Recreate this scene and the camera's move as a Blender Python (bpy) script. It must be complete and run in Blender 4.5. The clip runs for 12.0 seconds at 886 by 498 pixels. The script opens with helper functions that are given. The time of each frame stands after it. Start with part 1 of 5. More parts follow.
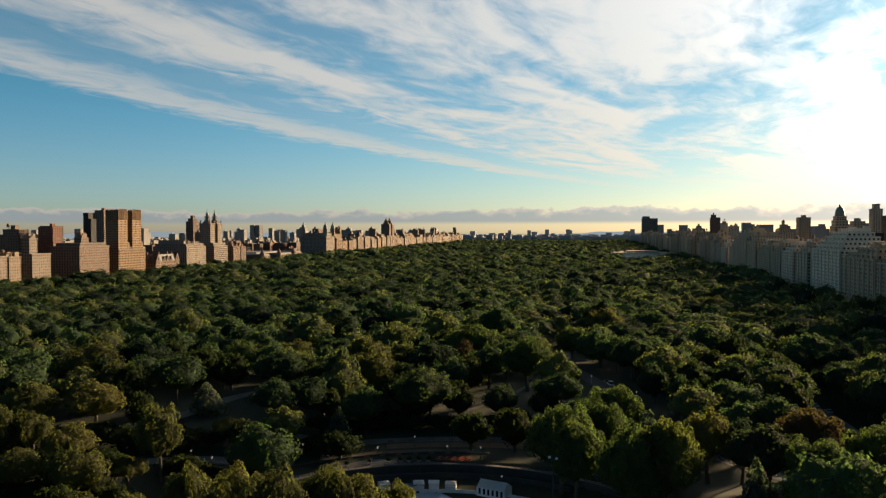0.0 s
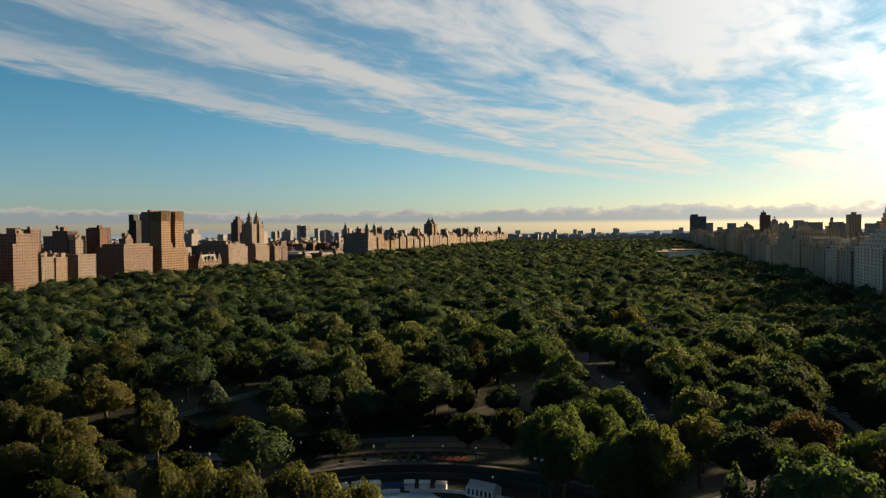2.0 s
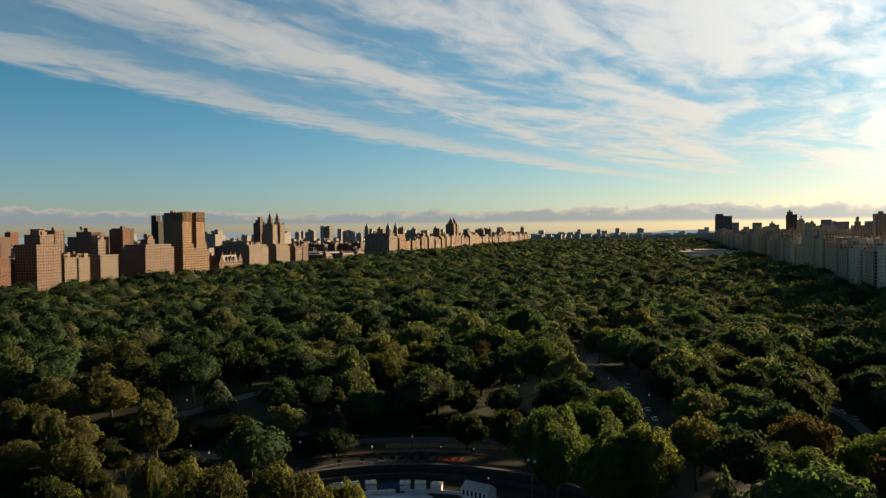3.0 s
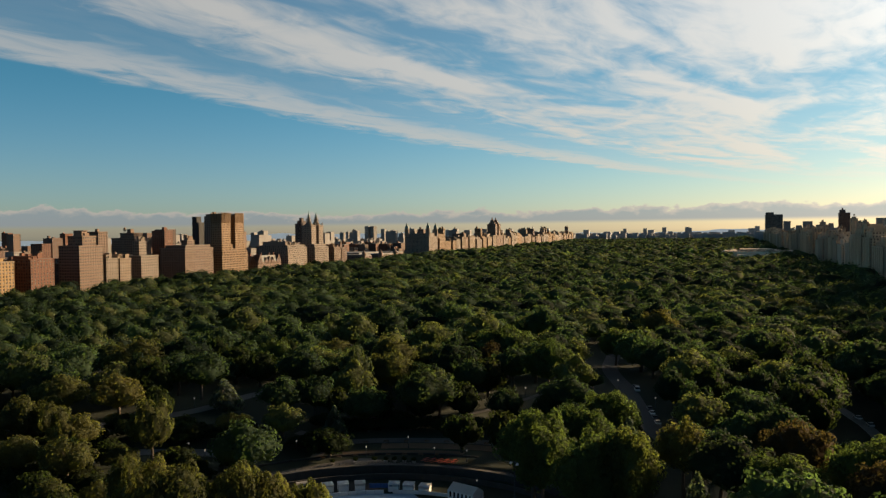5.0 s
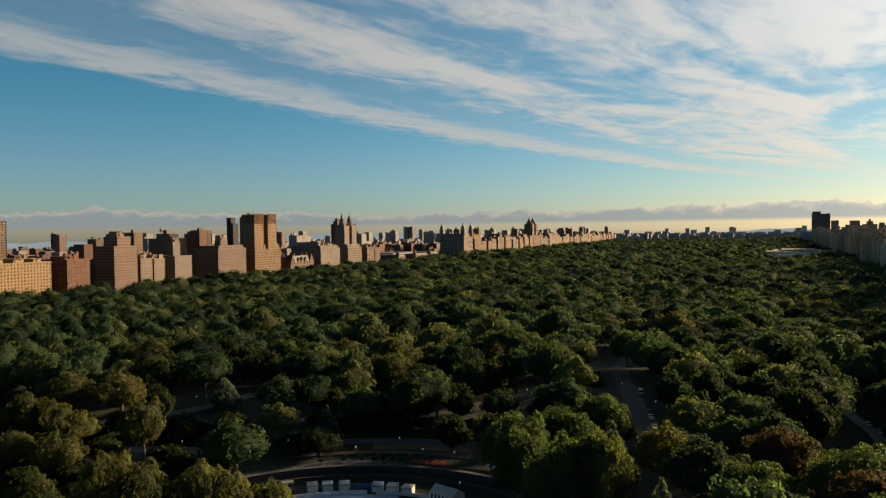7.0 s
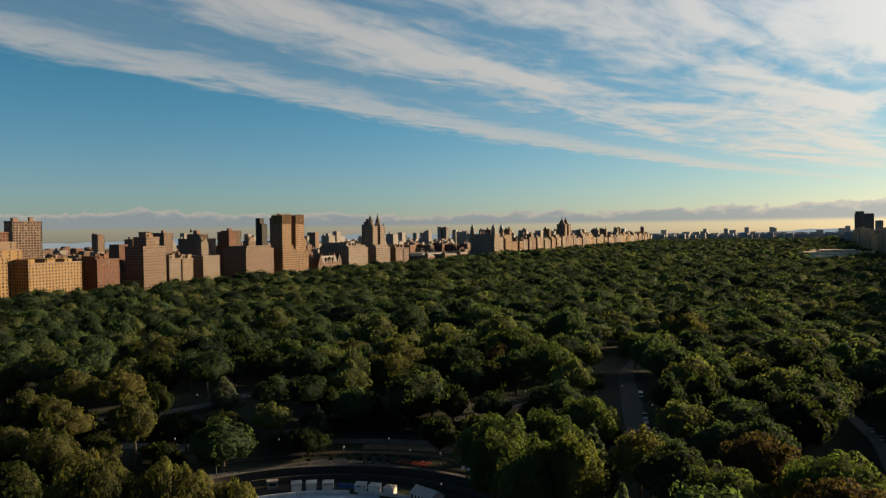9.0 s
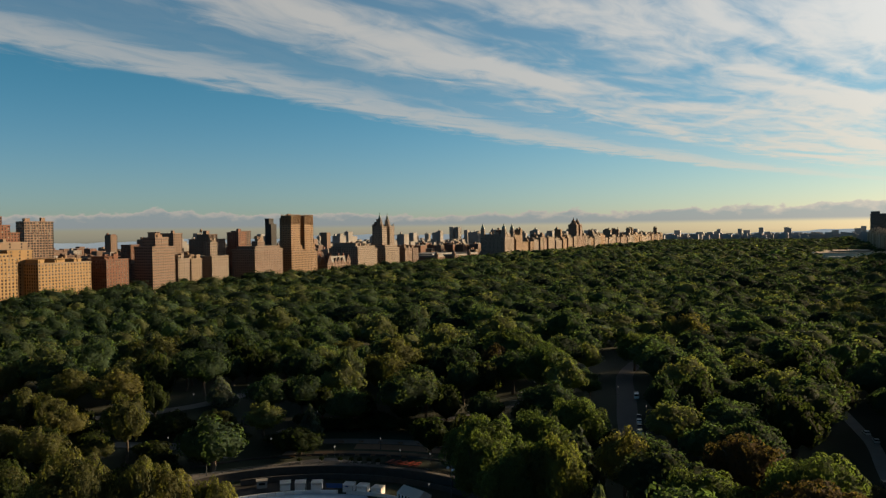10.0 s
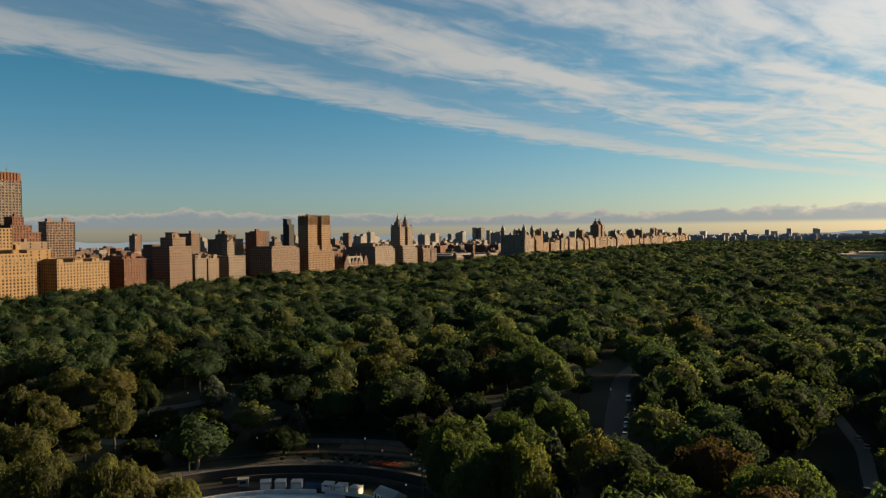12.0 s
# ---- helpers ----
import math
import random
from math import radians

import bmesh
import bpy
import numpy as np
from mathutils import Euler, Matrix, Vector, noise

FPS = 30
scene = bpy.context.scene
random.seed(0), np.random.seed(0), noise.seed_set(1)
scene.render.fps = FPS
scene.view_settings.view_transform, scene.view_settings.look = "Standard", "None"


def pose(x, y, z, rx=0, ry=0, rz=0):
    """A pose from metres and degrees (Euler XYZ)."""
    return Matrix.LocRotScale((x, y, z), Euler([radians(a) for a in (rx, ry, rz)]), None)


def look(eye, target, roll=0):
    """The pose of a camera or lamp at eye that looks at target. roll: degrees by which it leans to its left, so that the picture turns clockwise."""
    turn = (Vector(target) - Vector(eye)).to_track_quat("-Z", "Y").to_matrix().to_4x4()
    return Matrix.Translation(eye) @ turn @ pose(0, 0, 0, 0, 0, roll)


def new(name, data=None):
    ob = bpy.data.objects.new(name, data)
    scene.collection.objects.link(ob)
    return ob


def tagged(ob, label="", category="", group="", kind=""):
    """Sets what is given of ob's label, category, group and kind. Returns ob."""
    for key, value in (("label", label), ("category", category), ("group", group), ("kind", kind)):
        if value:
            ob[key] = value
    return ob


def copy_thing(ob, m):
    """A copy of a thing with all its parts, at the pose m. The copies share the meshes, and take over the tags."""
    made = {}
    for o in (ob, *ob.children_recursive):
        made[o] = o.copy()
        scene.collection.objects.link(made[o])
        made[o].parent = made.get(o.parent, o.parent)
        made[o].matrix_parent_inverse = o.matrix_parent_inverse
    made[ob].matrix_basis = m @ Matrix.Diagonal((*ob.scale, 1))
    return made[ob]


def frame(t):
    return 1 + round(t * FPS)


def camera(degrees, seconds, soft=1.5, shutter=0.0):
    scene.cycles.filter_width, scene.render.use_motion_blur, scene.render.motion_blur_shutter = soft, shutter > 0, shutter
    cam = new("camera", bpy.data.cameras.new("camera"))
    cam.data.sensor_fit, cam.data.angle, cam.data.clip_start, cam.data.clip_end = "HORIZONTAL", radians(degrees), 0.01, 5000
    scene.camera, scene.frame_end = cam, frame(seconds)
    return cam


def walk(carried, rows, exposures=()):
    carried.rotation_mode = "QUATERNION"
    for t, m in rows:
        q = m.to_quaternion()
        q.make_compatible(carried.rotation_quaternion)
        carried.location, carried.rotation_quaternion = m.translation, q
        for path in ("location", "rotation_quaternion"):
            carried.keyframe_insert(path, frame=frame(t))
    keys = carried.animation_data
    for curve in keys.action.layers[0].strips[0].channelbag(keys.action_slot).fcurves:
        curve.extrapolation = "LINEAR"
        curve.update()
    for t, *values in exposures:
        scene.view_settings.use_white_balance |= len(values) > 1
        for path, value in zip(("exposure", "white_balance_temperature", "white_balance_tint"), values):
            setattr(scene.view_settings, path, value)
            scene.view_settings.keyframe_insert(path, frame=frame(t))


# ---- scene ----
cam = camera(61.1, 12.0, 1.3)
PATH = [
    (0, (6.086, 2.711, 79.944), (5.719, 4.676, 79.893), -0.1),
    (0.5, (10.505, 3.625, 79.967), (10.107, 5.585, 79.915), -0.1),
    (1, (14.917, 4.53, 79.987), (14.487, 6.483, 79.935), -0.2),
    (1.5, (19.273, 5.451, 80.018), (18.811, 7.397, 79.966), -0.3),
    (2, (23.616, 6.467, 80.05), (23.124, 8.404, 79.998), -0.4),
    (2.5, (27.941, 7.639, 80.072), (27.418, 9.569, 80.021), -0.4),
    (3, (32.176, 9.001, 80.08), (31.621, 10.922, 80.029), -0.5),
    (5, (49.086, 15.428, 80.062), (48.412, 17.311, 80.012), -0.7),
    (5.5, (53.286, 17.176, 80.073), (52.582, 19.047, 80.023), -0.7),
    (6, (57.469, 18.98, 80.059), (56.741, 20.842, 80.01), -0.8),
    (6.5, (61.574, 20.81, 80.038), (60.821, 22.662, 79.989), -0.9),
    (7, (65.55, 22.639, 80.028), (64.772, 24.481, 79.98), -0.8),
    (9, (80.669, 29.806, 80.001), (79.801, 31.608, 79.955), -0.8),
    (9.5, (84.235, 31.514, 79.996), (83.351, 33.308, 79.951), -0.8),
    (10, (87.675, 33.177, 79.999), (86.775, 34.963, 79.954), -0.8),
    (10.5, (91.016, 34.799, 80.021), (90.1, 36.576, 79.976), -0.8),
    (11, (94.349, 36.416, 80.044), (93.421, 38.187, 80.0), -0.7),
    (11.5, (97.565, 38.014, 80.067), (96.62, 39.776, 80.023), -0.7),
    (12, (100.696, 39.589, 80.086), (99.736, 41.343, 80.043), -0.7),
]
walk(cam, [(t, look(eye, target, roll)) for t, eye, target, roll in PATH], [(0, 1.53), (2, 1.47), (4, 1.43), (7, 1.38), (12, 1.34)])

# ---- light ----
SUN_TURN, SUN_UP = 39.0, 12.8          # degrees clockwise from the park's long axis, degrees above the horizon
sun_way = Vector((math.sin(radians(SUN_TURN)) * math.cos(radians(SUN_UP)), math.cos(radians(SUN_TURN)) * math.cos(radians(SUN_UP)), math.sin(radians(SUN_UP))))
sun_data = bpy.data.lights.new("sun", "SUN")
sun_data.energy, sun_data.angle, sun_data.color = 4.2, radians(5.0), (1.0, 0.70, 0.38)
sun = new("sun", sun_data)
sun.matrix_world = look(sun_way * 3000, (0, 0, 0))


class Nodes:
    """Short hand for a node tree."""

    def __init__(self, tree):
        self.tree = tree
        tree.nodes.clear()

    def add(self, kind, op=""):
        node = self.tree.nodes.new(kind)
        if op:
            node.operation = op
        return node

    def link(self, a, b):
        self.tree.links.new(a, b)

    def put(self, socket, value):
        if isinstance(value, bpy.types.NodeSocket):
            self.link(value, socket)
        else:
            socket.default_value = value

    def math(self, op, a, b=0.0, clamp=False):
        node = self.add("ShaderNodeMath", op)
        node.use_clamp = clamp
        self.put(node.inputs[0], a)
        self.put(node.inputs[1], b)
        return node.outputs[0]

    def ramp(self, x, low, high, out_low=0.0, out_high=1.0):
        node = self.add("ShaderNodeMapRange")
        node.interpolation_type = "SMOOTHSTEP"
        for i, v in enumerate((x, low, high, out_low, out_high)):
            self.put(node.inputs[i], v)
        return node.outputs[0]

    def noise(self, vector, scale, detail=4.0, rough=0.55, distortion=0.0):
        node = self.add("ShaderNodeTexNoise")
        self.put(node.inputs["Vector"], vector)
        node.inputs["Scale"].default_value, node.inputs["Detail"].default_value = scale, detail
        node.inputs["Roughness"].default_value, node.inputs["Distortion"].default_value = rough, distortion
        return node.outputs["Fac"]

    def mix(self, fac, a, b, blend="MIX"):
        node = self.add("ShaderNodeMix")
        node.data_type, node.blend_type = "RGBA", blend
        self.put(node.inputs[0], fac)
        self.put(node.inputs[6], a)
        self.put(node.inputs[7], b)
        return node.outputs[2]

    def join(self, x, y, z):
        node = self.add("ShaderNodeCombineXYZ")
        for i, v in enumerate((x, y, z)):
            self.put(node.inputs[i], v)
        return node.outputs[0]


world = bpy.data.worlds.new("sky")
scene.world = world
world.use_nodes = True
n = Nodes(world.node_tree)
sky = n.add("ShaderNodeTexSky")
sky.sky_type, sky.sun_disc = "NISHITA", False
sky.sun_elevation, sky.sun_rotation = radians(SUN_UP), radians(SUN_TURN)
sky.altitude, sky.air_density, sky.dust_density, sky.ozone_density = 100, 1.0, 0.4, 3.0
way = n.add("ShaderNodeTexCoord").outputs["Generated"]
split = n.add("ShaderNodeSeparateXYZ")
n.link(way, split.inputs[0])
dx, dy, dz = split.outputs
up = n.math("MAXIMUM", dz, 0.0)
lift = n.math("ADD", up, 0.012)
u, v = n.math("DIVIDE", dx, lift), n.math("DIVIDE", dy, lift)
flat = n.join(u, v, 0.0)
# angle to the sun, for the glow of thin cloud in front of it
dot = n.add("ShaderNodeVectorMath", "DOT_PRODUCT")
n.link(way, dot.inputs[0])
dot.inputs[1].default_value = sun_way
near_sun = dot.outputs["Value"]
# high streaked cloud, drawn out along the park: a narrow band, a blue gap, then the broad sheet
wander = n.noise(flat, 0.35, 3.0)
bend = n.math("SUBTRACT", u, n.math("MULTIPLY", n.math("MULTIPLY", v, v), 0.019))
streak = n.noise(n.join(n.math("MULTIPLY", bend, 1.3), n.math("MULTIPLY", v, 0.42), wander), 1.0, 5.0, 0.52, 0.8)
fine = n.noise(n.join(n.math("MULTIPLY", bend, 4.2), n.math("MULTIPLY", v, 2.0), n.math("MULTIPLY", wander, 2.5)), 1.0, 7.0, 0.58, 0.9)
soft = n.math("SUBTRACT", fine, 0.5)
past = n.math("ADD", bend, n.math("ADD", n.math("MULTIPLY", soft, 0.9), n.math("MULTIPLY", n.math("SUBTRACT", wander, 0.5), 0.5)))
band = n.math("MULTIPLY", n.ramp(past, -3.85, -3.45, 0.0, 0.62), n.ramp(past, -3.3, -2.9, 1.0, 0.22))
sheet = n.ramp(past, -2.85, -2.1)
thick = n.math("ADD", n.math("MULTIPLY", streak, 0.70), n.math("MULTIPLY", fine, 0.30))
sheet = n.math("MULTIPLY", sheet, n.ramp(thick, 0.38, 0.60, 0.14, 0.90))
density = n.math("MAXIMUM", n.math("MULTIPLY", band, n.ramp(fine, 0.25, 0.6, 0.75, 1.15)), sheet)
density = n.math("MULTIPLY", density, n.ramp(dz, 0.03, 0.085))
# cloud thinned overhead and behind the camera to cut light on the trees
density = n.math("MULTIPLY", density, n.ramp(dz, 0.36, 0.66, 1.0, 0.06))
density = n.math("MULTIPLY", density, n.ramp(dy, -0.3, 0.2))
sunward = n.math("MAXIMUM", near_sun, 0.0)
glow = n.math("POWER", sunward, 6.0)
cloud_light = n.math("ADD", 0.44, n.math("ADD", n.math("MULTIPLY", n.math("POWER", sunward, 2.0), 0.30), n.math("ADD", n.math("MULTIPLY", glow, 0.35), n.math("ADD", n.math("MULTIPLY", n.math("POWER", sunward, 24.0), 2.0), n.math("MULTIPLY", n.math("POWER", sunward, 70.0), 16.0)))))
cloud_hue = n.mix(n.ramp(n.math("SUBTRACT", dz, n.math("MULTIPLY", sunward, 0.12)), -0.08, 0.18), (1.0, 0.90, 0.74, 1), (1.0, 0.98, 0.93, 1))
cloud = n.mix(1.0, cloud_hue, n.join(cloud_light, cloud_light, cloud_light), "MULTIPLY")
# low bank of heaped cloud along the horizon
bank_place = n.join(n.math("MULTIPLY", dx, 30.0), n.math("MULTIPLY", dy, 30.0), n.math("MULTIPLY", dz, 60.0))
puff = n.noise(bank_place, 1.0, 6.0, 0.6)
swell = n.noise(n.join(n.math("MULTIPLY", dx, 5.0), n.math("MULTIPLY", dy, 5.0), 3.0), 1.0, 2.0)
top = n.math("ADD", -0.003, n.math("ADD", n.math("MULTIPLY", puff, 0.036), n.math("MULTIPLY", swell, 0.026)))
bank = n.math("MULTIPLY", n.ramp(n.math("SUBTRACT", top, dz), 0.0, 0.003), n.ramp(dz, 0.0060, 0.0125))
rim = n.ramp(n.math("SUBTRACT", top, dz), 0.010, 0.0)
bank_hue = n.mix(rim, (0.30, 0.345, 0.385, 1), (0.62, 0.53, 0.47, 1))
bank_light = n.math("ADD", 0.75, n.math("MULTIPLY", glow, 0.9))
bank_colour = n.mix(1.0, bank_hue, n.join(bank_light, bank_light, bank_light), "MULTIPLY")

sky_light = n.add("ShaderNodeVectorMath", "SCALE")
n.link(sky.outputs[0], sky_light.inputs[0])
sky_light.inputs["Scale"].default_value = 0.085
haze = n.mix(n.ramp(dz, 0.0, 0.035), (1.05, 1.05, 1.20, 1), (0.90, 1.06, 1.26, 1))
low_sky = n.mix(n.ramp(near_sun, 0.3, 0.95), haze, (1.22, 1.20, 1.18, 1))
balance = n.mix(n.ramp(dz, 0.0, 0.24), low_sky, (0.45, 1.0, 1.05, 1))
# sky above the view darkened so that shaded leaves get less light
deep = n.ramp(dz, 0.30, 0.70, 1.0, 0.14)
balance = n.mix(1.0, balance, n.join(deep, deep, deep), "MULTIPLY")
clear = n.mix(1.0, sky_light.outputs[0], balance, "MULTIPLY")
veil = n.math("MULTIPLY", n.math("POWER", sunward, 14.0), n.ramp(dz, 0.0, 0.12, 1.0, 0.45), True)
density = n.math("MAXIMUM", density, veil)
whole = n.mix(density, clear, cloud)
whole = n.mix(n.math("MULTIPLY", bank, 0.75), whole, bank_colour)
ground_side = n.ramp(dz, -0.02, 0.0)
whole = n.mix(ground_side, (0.10, 0.12, 0.10, 1), whole)
back = n.add("ShaderNodeBackground")
n.link(whole, back.inputs[0])
back.inputs[1].default_value = 0.42
out = n.add("ShaderNodeOutputWorld")
n.link(back.outputs[0], out.inputs[0])


# ---- materials ----
def material(name, rough=0.8, metal=0.0):
    m = bpy.data.materials.new(name)
    m.use_nodes = True
    k = Nodes(m.node_tree)
    bsdf = k.add("ShaderNodeBsdfPrincipled")
    bsdf.inputs["Roughness"].default_value, bsdf.inputs["Metallic"].default_value = rough, metal
    end = k.add("ShaderNodeOutputMaterial")
    k.link(bsdf.outputs[0], end.inputs[0])
    return m, k, bsdf, end


def surface(name, colour, rough=0.85, metal=0.0, vary=0.25, scale=0.3, grain=4.0, per_thing=0.15, bump=0.15):
    """A worn, matt surface: two scales of mottling, and some difference from thing to thing."""
    m, k, bsdf, end = material(name, rough, metal)
    place = k.add("ShaderNodeNewGeometry").outputs["Position"]
    big, small = k.noise(place, scale, 4.0), k.noise(place, grain, 5.0)
    own = k.add("ShaderNodeObjectInfo").outputs["Random"]
    level = k.math("ADD", k.math("MULTIPLY", k.math("SUBTRACT", big, 0.5), 2.2 * vary), k.math("MULTIPLY", k.math("SUBTRACT", small, 0.5), 1.2 * vary))
    level = k.math("ADD", level, k.math("MULTIPLY", k.math("SUBTRACT", own, 0.5), 2 * per_thing))
    level = k.math("ADD", 1.0, level)
    base = k.mix(1.0, (*colour, 1), k.join(level, level, level), "MULTIPLY")
    k.link(base, bsdf.inputs["Base Color"])
    if bump:
        b = k.add("ShaderNodeBump")
        b.inputs["Strength"].default_value, b.inputs["Distance"].default_value = bump, 0.05
        k.link(small, b.inputs["Height"])
        k.link(b.outputs[0], bsdf.inputs["Normal"])
    return m


def foliage(name, dark, light, warm, patch=0.0):
    """Leaves: colour by tree, by clump and by leaf, with light coming through."""
    m, k, bsdf, end = material(name, 0.85)
    place = k.add("ShaderNodeNewGeometry").outputs["Position"]
    own = k.add("ShaderNodeObjectInfo").outputs["Random"]
    leaf = k.add("ShaderNodeNewGeometry").outputs["Random Per Island"]
    clump = k.noise(place, 0.22, 3.0)
    if patch:
        tone = k.add("ShaderNodeAttribute")
        tone.attribute_name = "tone"
        own = tone.outputs["Fac"]
    tree = own
    c = k.mix(tree, (*dark, 1), (*light, 1))
    c = k.mix(k.ramp(k.math("FRACT", k.math("MULTIPLY", own, 7.3)), 0.62, 1.0, 0.0, 1.0), c, (*warm, 1))
    level = k.math("ADD", 0.34, k.math("ADD", k.math("MULTIPLY", clump, 0.80), k.math("MULTIPLY", leaf, 0.36)))
    c = k.mix(1.0, c, k.join(level, level, level), "MULTIPLY")
    k.link(k.mix(1.0, c, (1.12, 1.10, 1.0, 1), "MULTIPLY"), bsdf.inputs["Base Color"])
    bsdf.inputs["Specular IOR Level"].default_value = 0.05
    relief = k.add("ShaderNodeBump")
    relief.inputs["Strength"].default_value, relief.inputs["Distance"].default_value = 0.5, 0.4
    k.link(k.noise(place, 1.1, 5.0, 0.62), relief.inputs["Height"])
    k.link(relief.outputs[0], bsdf.inputs["Normal"])
    thin = k.add("ShaderNodeBsdfTranslucent")
    k.link(k.mix(1.0, c, (2.6, 2.75, 1.0, 1), "MULTIPLY"), thin.inputs[0])
    k.link(relief.outputs[0], thin.inputs["Normal"])
    both = k.add("ShaderNodeMixShader")
    both.inputs[0].default_value = 0.46
    k.link(bsdf.outputs[0], both.inputs[1])
    k.link(thin.outputs[0], both.inputs[2])
    k.link(both.outputs[0], end.inputs[0])
    return m


def window_glass(name, tint):
    """Panes with rooms behind them: each one a little lighter or darker, some with blinds."""
    m, k, bsdf, end = material(name, 0.25)
    bsdf.inputs["Specular IOR Level"].default_value = 0.25
    place = k.add("ShaderNodeNewGeometry").outputs["Position"]
    cell = k.add("ShaderNodeVectorMath", "SNAP")
    k.link(place, cell.inputs[0])
    cell.inputs[1].default_value = (1.9, 1.9, 1.7)
    white = k.add("ShaderNodeTexWhiteNoise")
    k.link(cell.outputs[0], white.inputs["Vector"])
    blind = k.ramp(white.outputs["Value"], 0.78, 1.0)
    k.link(k.mix(blind, (*tint, 1), (0.16, 0.145, 0.12, 1)), bsdf.inputs["Base Color"])
    return m


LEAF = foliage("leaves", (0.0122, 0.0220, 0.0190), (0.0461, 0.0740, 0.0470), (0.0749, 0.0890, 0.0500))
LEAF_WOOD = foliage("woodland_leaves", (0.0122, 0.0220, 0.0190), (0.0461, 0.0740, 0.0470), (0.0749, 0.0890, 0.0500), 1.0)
# lighter leaf copy: sunlight on the front trees put into the colour
LEAF_LIT = foliage("sunlit_leaves", (0.040, 0.060, 0.031), (0.056, 0.078, 0.036), (0.074, 0.086, 0.038))
# olive leaves, yellowed further to hold the warm light on the west side
LEAF_WARM_OLIVE = foliage("warm_lit_olive_leaves", (0.050, 0.056, 0.030), (0.066, 0.072, 0.036), (0.082, 0.080, 0.038))
LEAF_BRONZE = foliage("bronze_leaves", (0.046, 0.036, 0.026), (0.052, 0.040, 0.030), (0.054, 0.046, 0.032))
LEAF_SPRUCE = foliage("blue_needles", (0.062, 0.080, 0.085), (0.070, 0.088, 0.092), (0.07, 0.085, 0.08))
LEAF_FIR = foliage("fir_needles", (0.0326, 0.0460, 0.0486), (0.0403, 0.0550, 0.0563), (0.0442, 0.0580, 0.0563))
# darker leaf copy: shade of terrace trees and undergrowth put into the colour
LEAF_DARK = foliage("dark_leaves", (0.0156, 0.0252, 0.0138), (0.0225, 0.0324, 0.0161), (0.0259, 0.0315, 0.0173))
BARK = surface("bark", (0.075, 0.06, 0.045), 0.95, vary=0.3, scale=0.8)
LIMESTONE = surface("limestone", (0.1505, 0.1156, 0.0916), vary=0.12, scale=0.06)
CREAM = surface("cream_brick", (0.1625, 0.1168, 0.0819), vary=0.12, scale=0.07)
OCHRE = surface("ochre_brick", (0.2341, 0.1475, 0.0653), vary=0.12, scale=0.07)
TAN = surface("tan_brick", (0.1348, 0.0843, 0.0602), vary=0.14, scale=0.07)
ORANGE = surface("orange_brick", (0.1613, 0.0954, 0.0477), vary=0.14, scale=0.07)
RED = surface("red_brick", (0.1089, 0.0417, 0.0224), vary=0.16, scale=0.07)
BROWN = surface("brown_brick", (0.0795, 0.0458, 0.0349), vary=0.16, scale=0.07)
PALE = surface("pale_brick", (0.60, 0.48, 0.36), vary=0.16, scale=0.07, per_thing=0.25)
GREY = surface("grey_concrete", (0.36, 0.27, 0.19), vary=0.18, scale=0.07, per_thing=0.3)
SLATE = surface("slate_roof", (0.09, 0.085, 0.085), 0.7, vary=0.25, scale=0.2)
COPPER = surface("weathered_copper", (0.13, 0.17, 0.14), 0.6, vary=0.2, scale=0.3)
STONE = surface("warm_stone", (0.40, 0.29, 0.19), vary=0.18, scale=0.06, per_thing=0.3)
TAR = surface("tar_roof", (0.075, 0.071, 0.068), vary=0.35, scale=0.12)
BLACKENED = surface("dark_cladding", (0.016, 0.015, 0.016), 0.85, vary=0.2, scale=0.1)
# dark glass tone raised to carry the haze over a far tower
HAZED_GLASS = surface("hazed_glass_cladding", (0.075, 0.072, 0.070), 0.5, vary=0.2, scale=0.1)
# haze of distance put into the next two stone colours
HAZE_STONE = surface("hazed_far_stone", (0.195, 0.180, 0.172), vary=0.3, scale=0.02, grain=0.2, per_thing=0.3)
HAZE_PALE_STONE = surface("hazed_far_pale_stone", (0.20, 0.20, 0.21), vary=0.3, scale=0.02, grain=0.2, per_thing=0.3)
GLASS = window_glass("window_glass", (0.012, 0.013, 0.016))
FRAME_PAINT = surface("window_frame_paint", (0.22, 0.20, 0.17), 0.6, vary=0.1)
GRASS = surface("grass", (0.014, 0.023, 0.010), 0.95, vary=0.35, scale=0.06, grain=1.2)
EARTH = surface("bare_earth", (0.115, 0.078, 0.050), 0.95, vary=0.3, scale=0.25, grain=2.0)
# the deck's shade is put into this near-black colour
DECK = surface("shade_dark_paving", (0.013, 0.013, 0.015), 0.8, vary=0.25, scale=0.2, grain=2.0)
ASPHALT = surface("asphalt", (0.095, 0.095, 0.10), 0.85, vary=0.2, scale=0.15, grain=3.0)
PATHWAY = surface("path_asphalt", (0.105, 0.101, 0.100), 0.85, vary=0.2, scale=0.2, grain=3.0)
PALE_PATH = surface("pale_path", (0.17, 0.165, 0.165), 0.85, vary=0.2, scale=0.2, grain=3.0)
CONCRETE = surface("concrete", (0.30, 0.29, 0.28), 0.85, vary=0.2, scale=0.3, grain=3.0)
FIELDSTONE = surface("fieldstone", (0.05, 0.045, 0.043), 0.9, vary=0.35, scale=0.6, grain=3.0)
METAL = surface("painted_metal", (0.05, 0.055, 0.06), 0.5, 0.4, vary=0.1)
WHITE_FABRIC = surface("white_fabric", (0.88, 0.88, 0.88), 0.7, vary=0.05)
WHITE_PAINT = surface("white_paint", (0.75, 0.76, 0.77), 0.5, vary=0.06)
BLUE_PAINT = surface("blue_paint", (0.03, 0.10, 0.32), 0.5, vary=0.1)
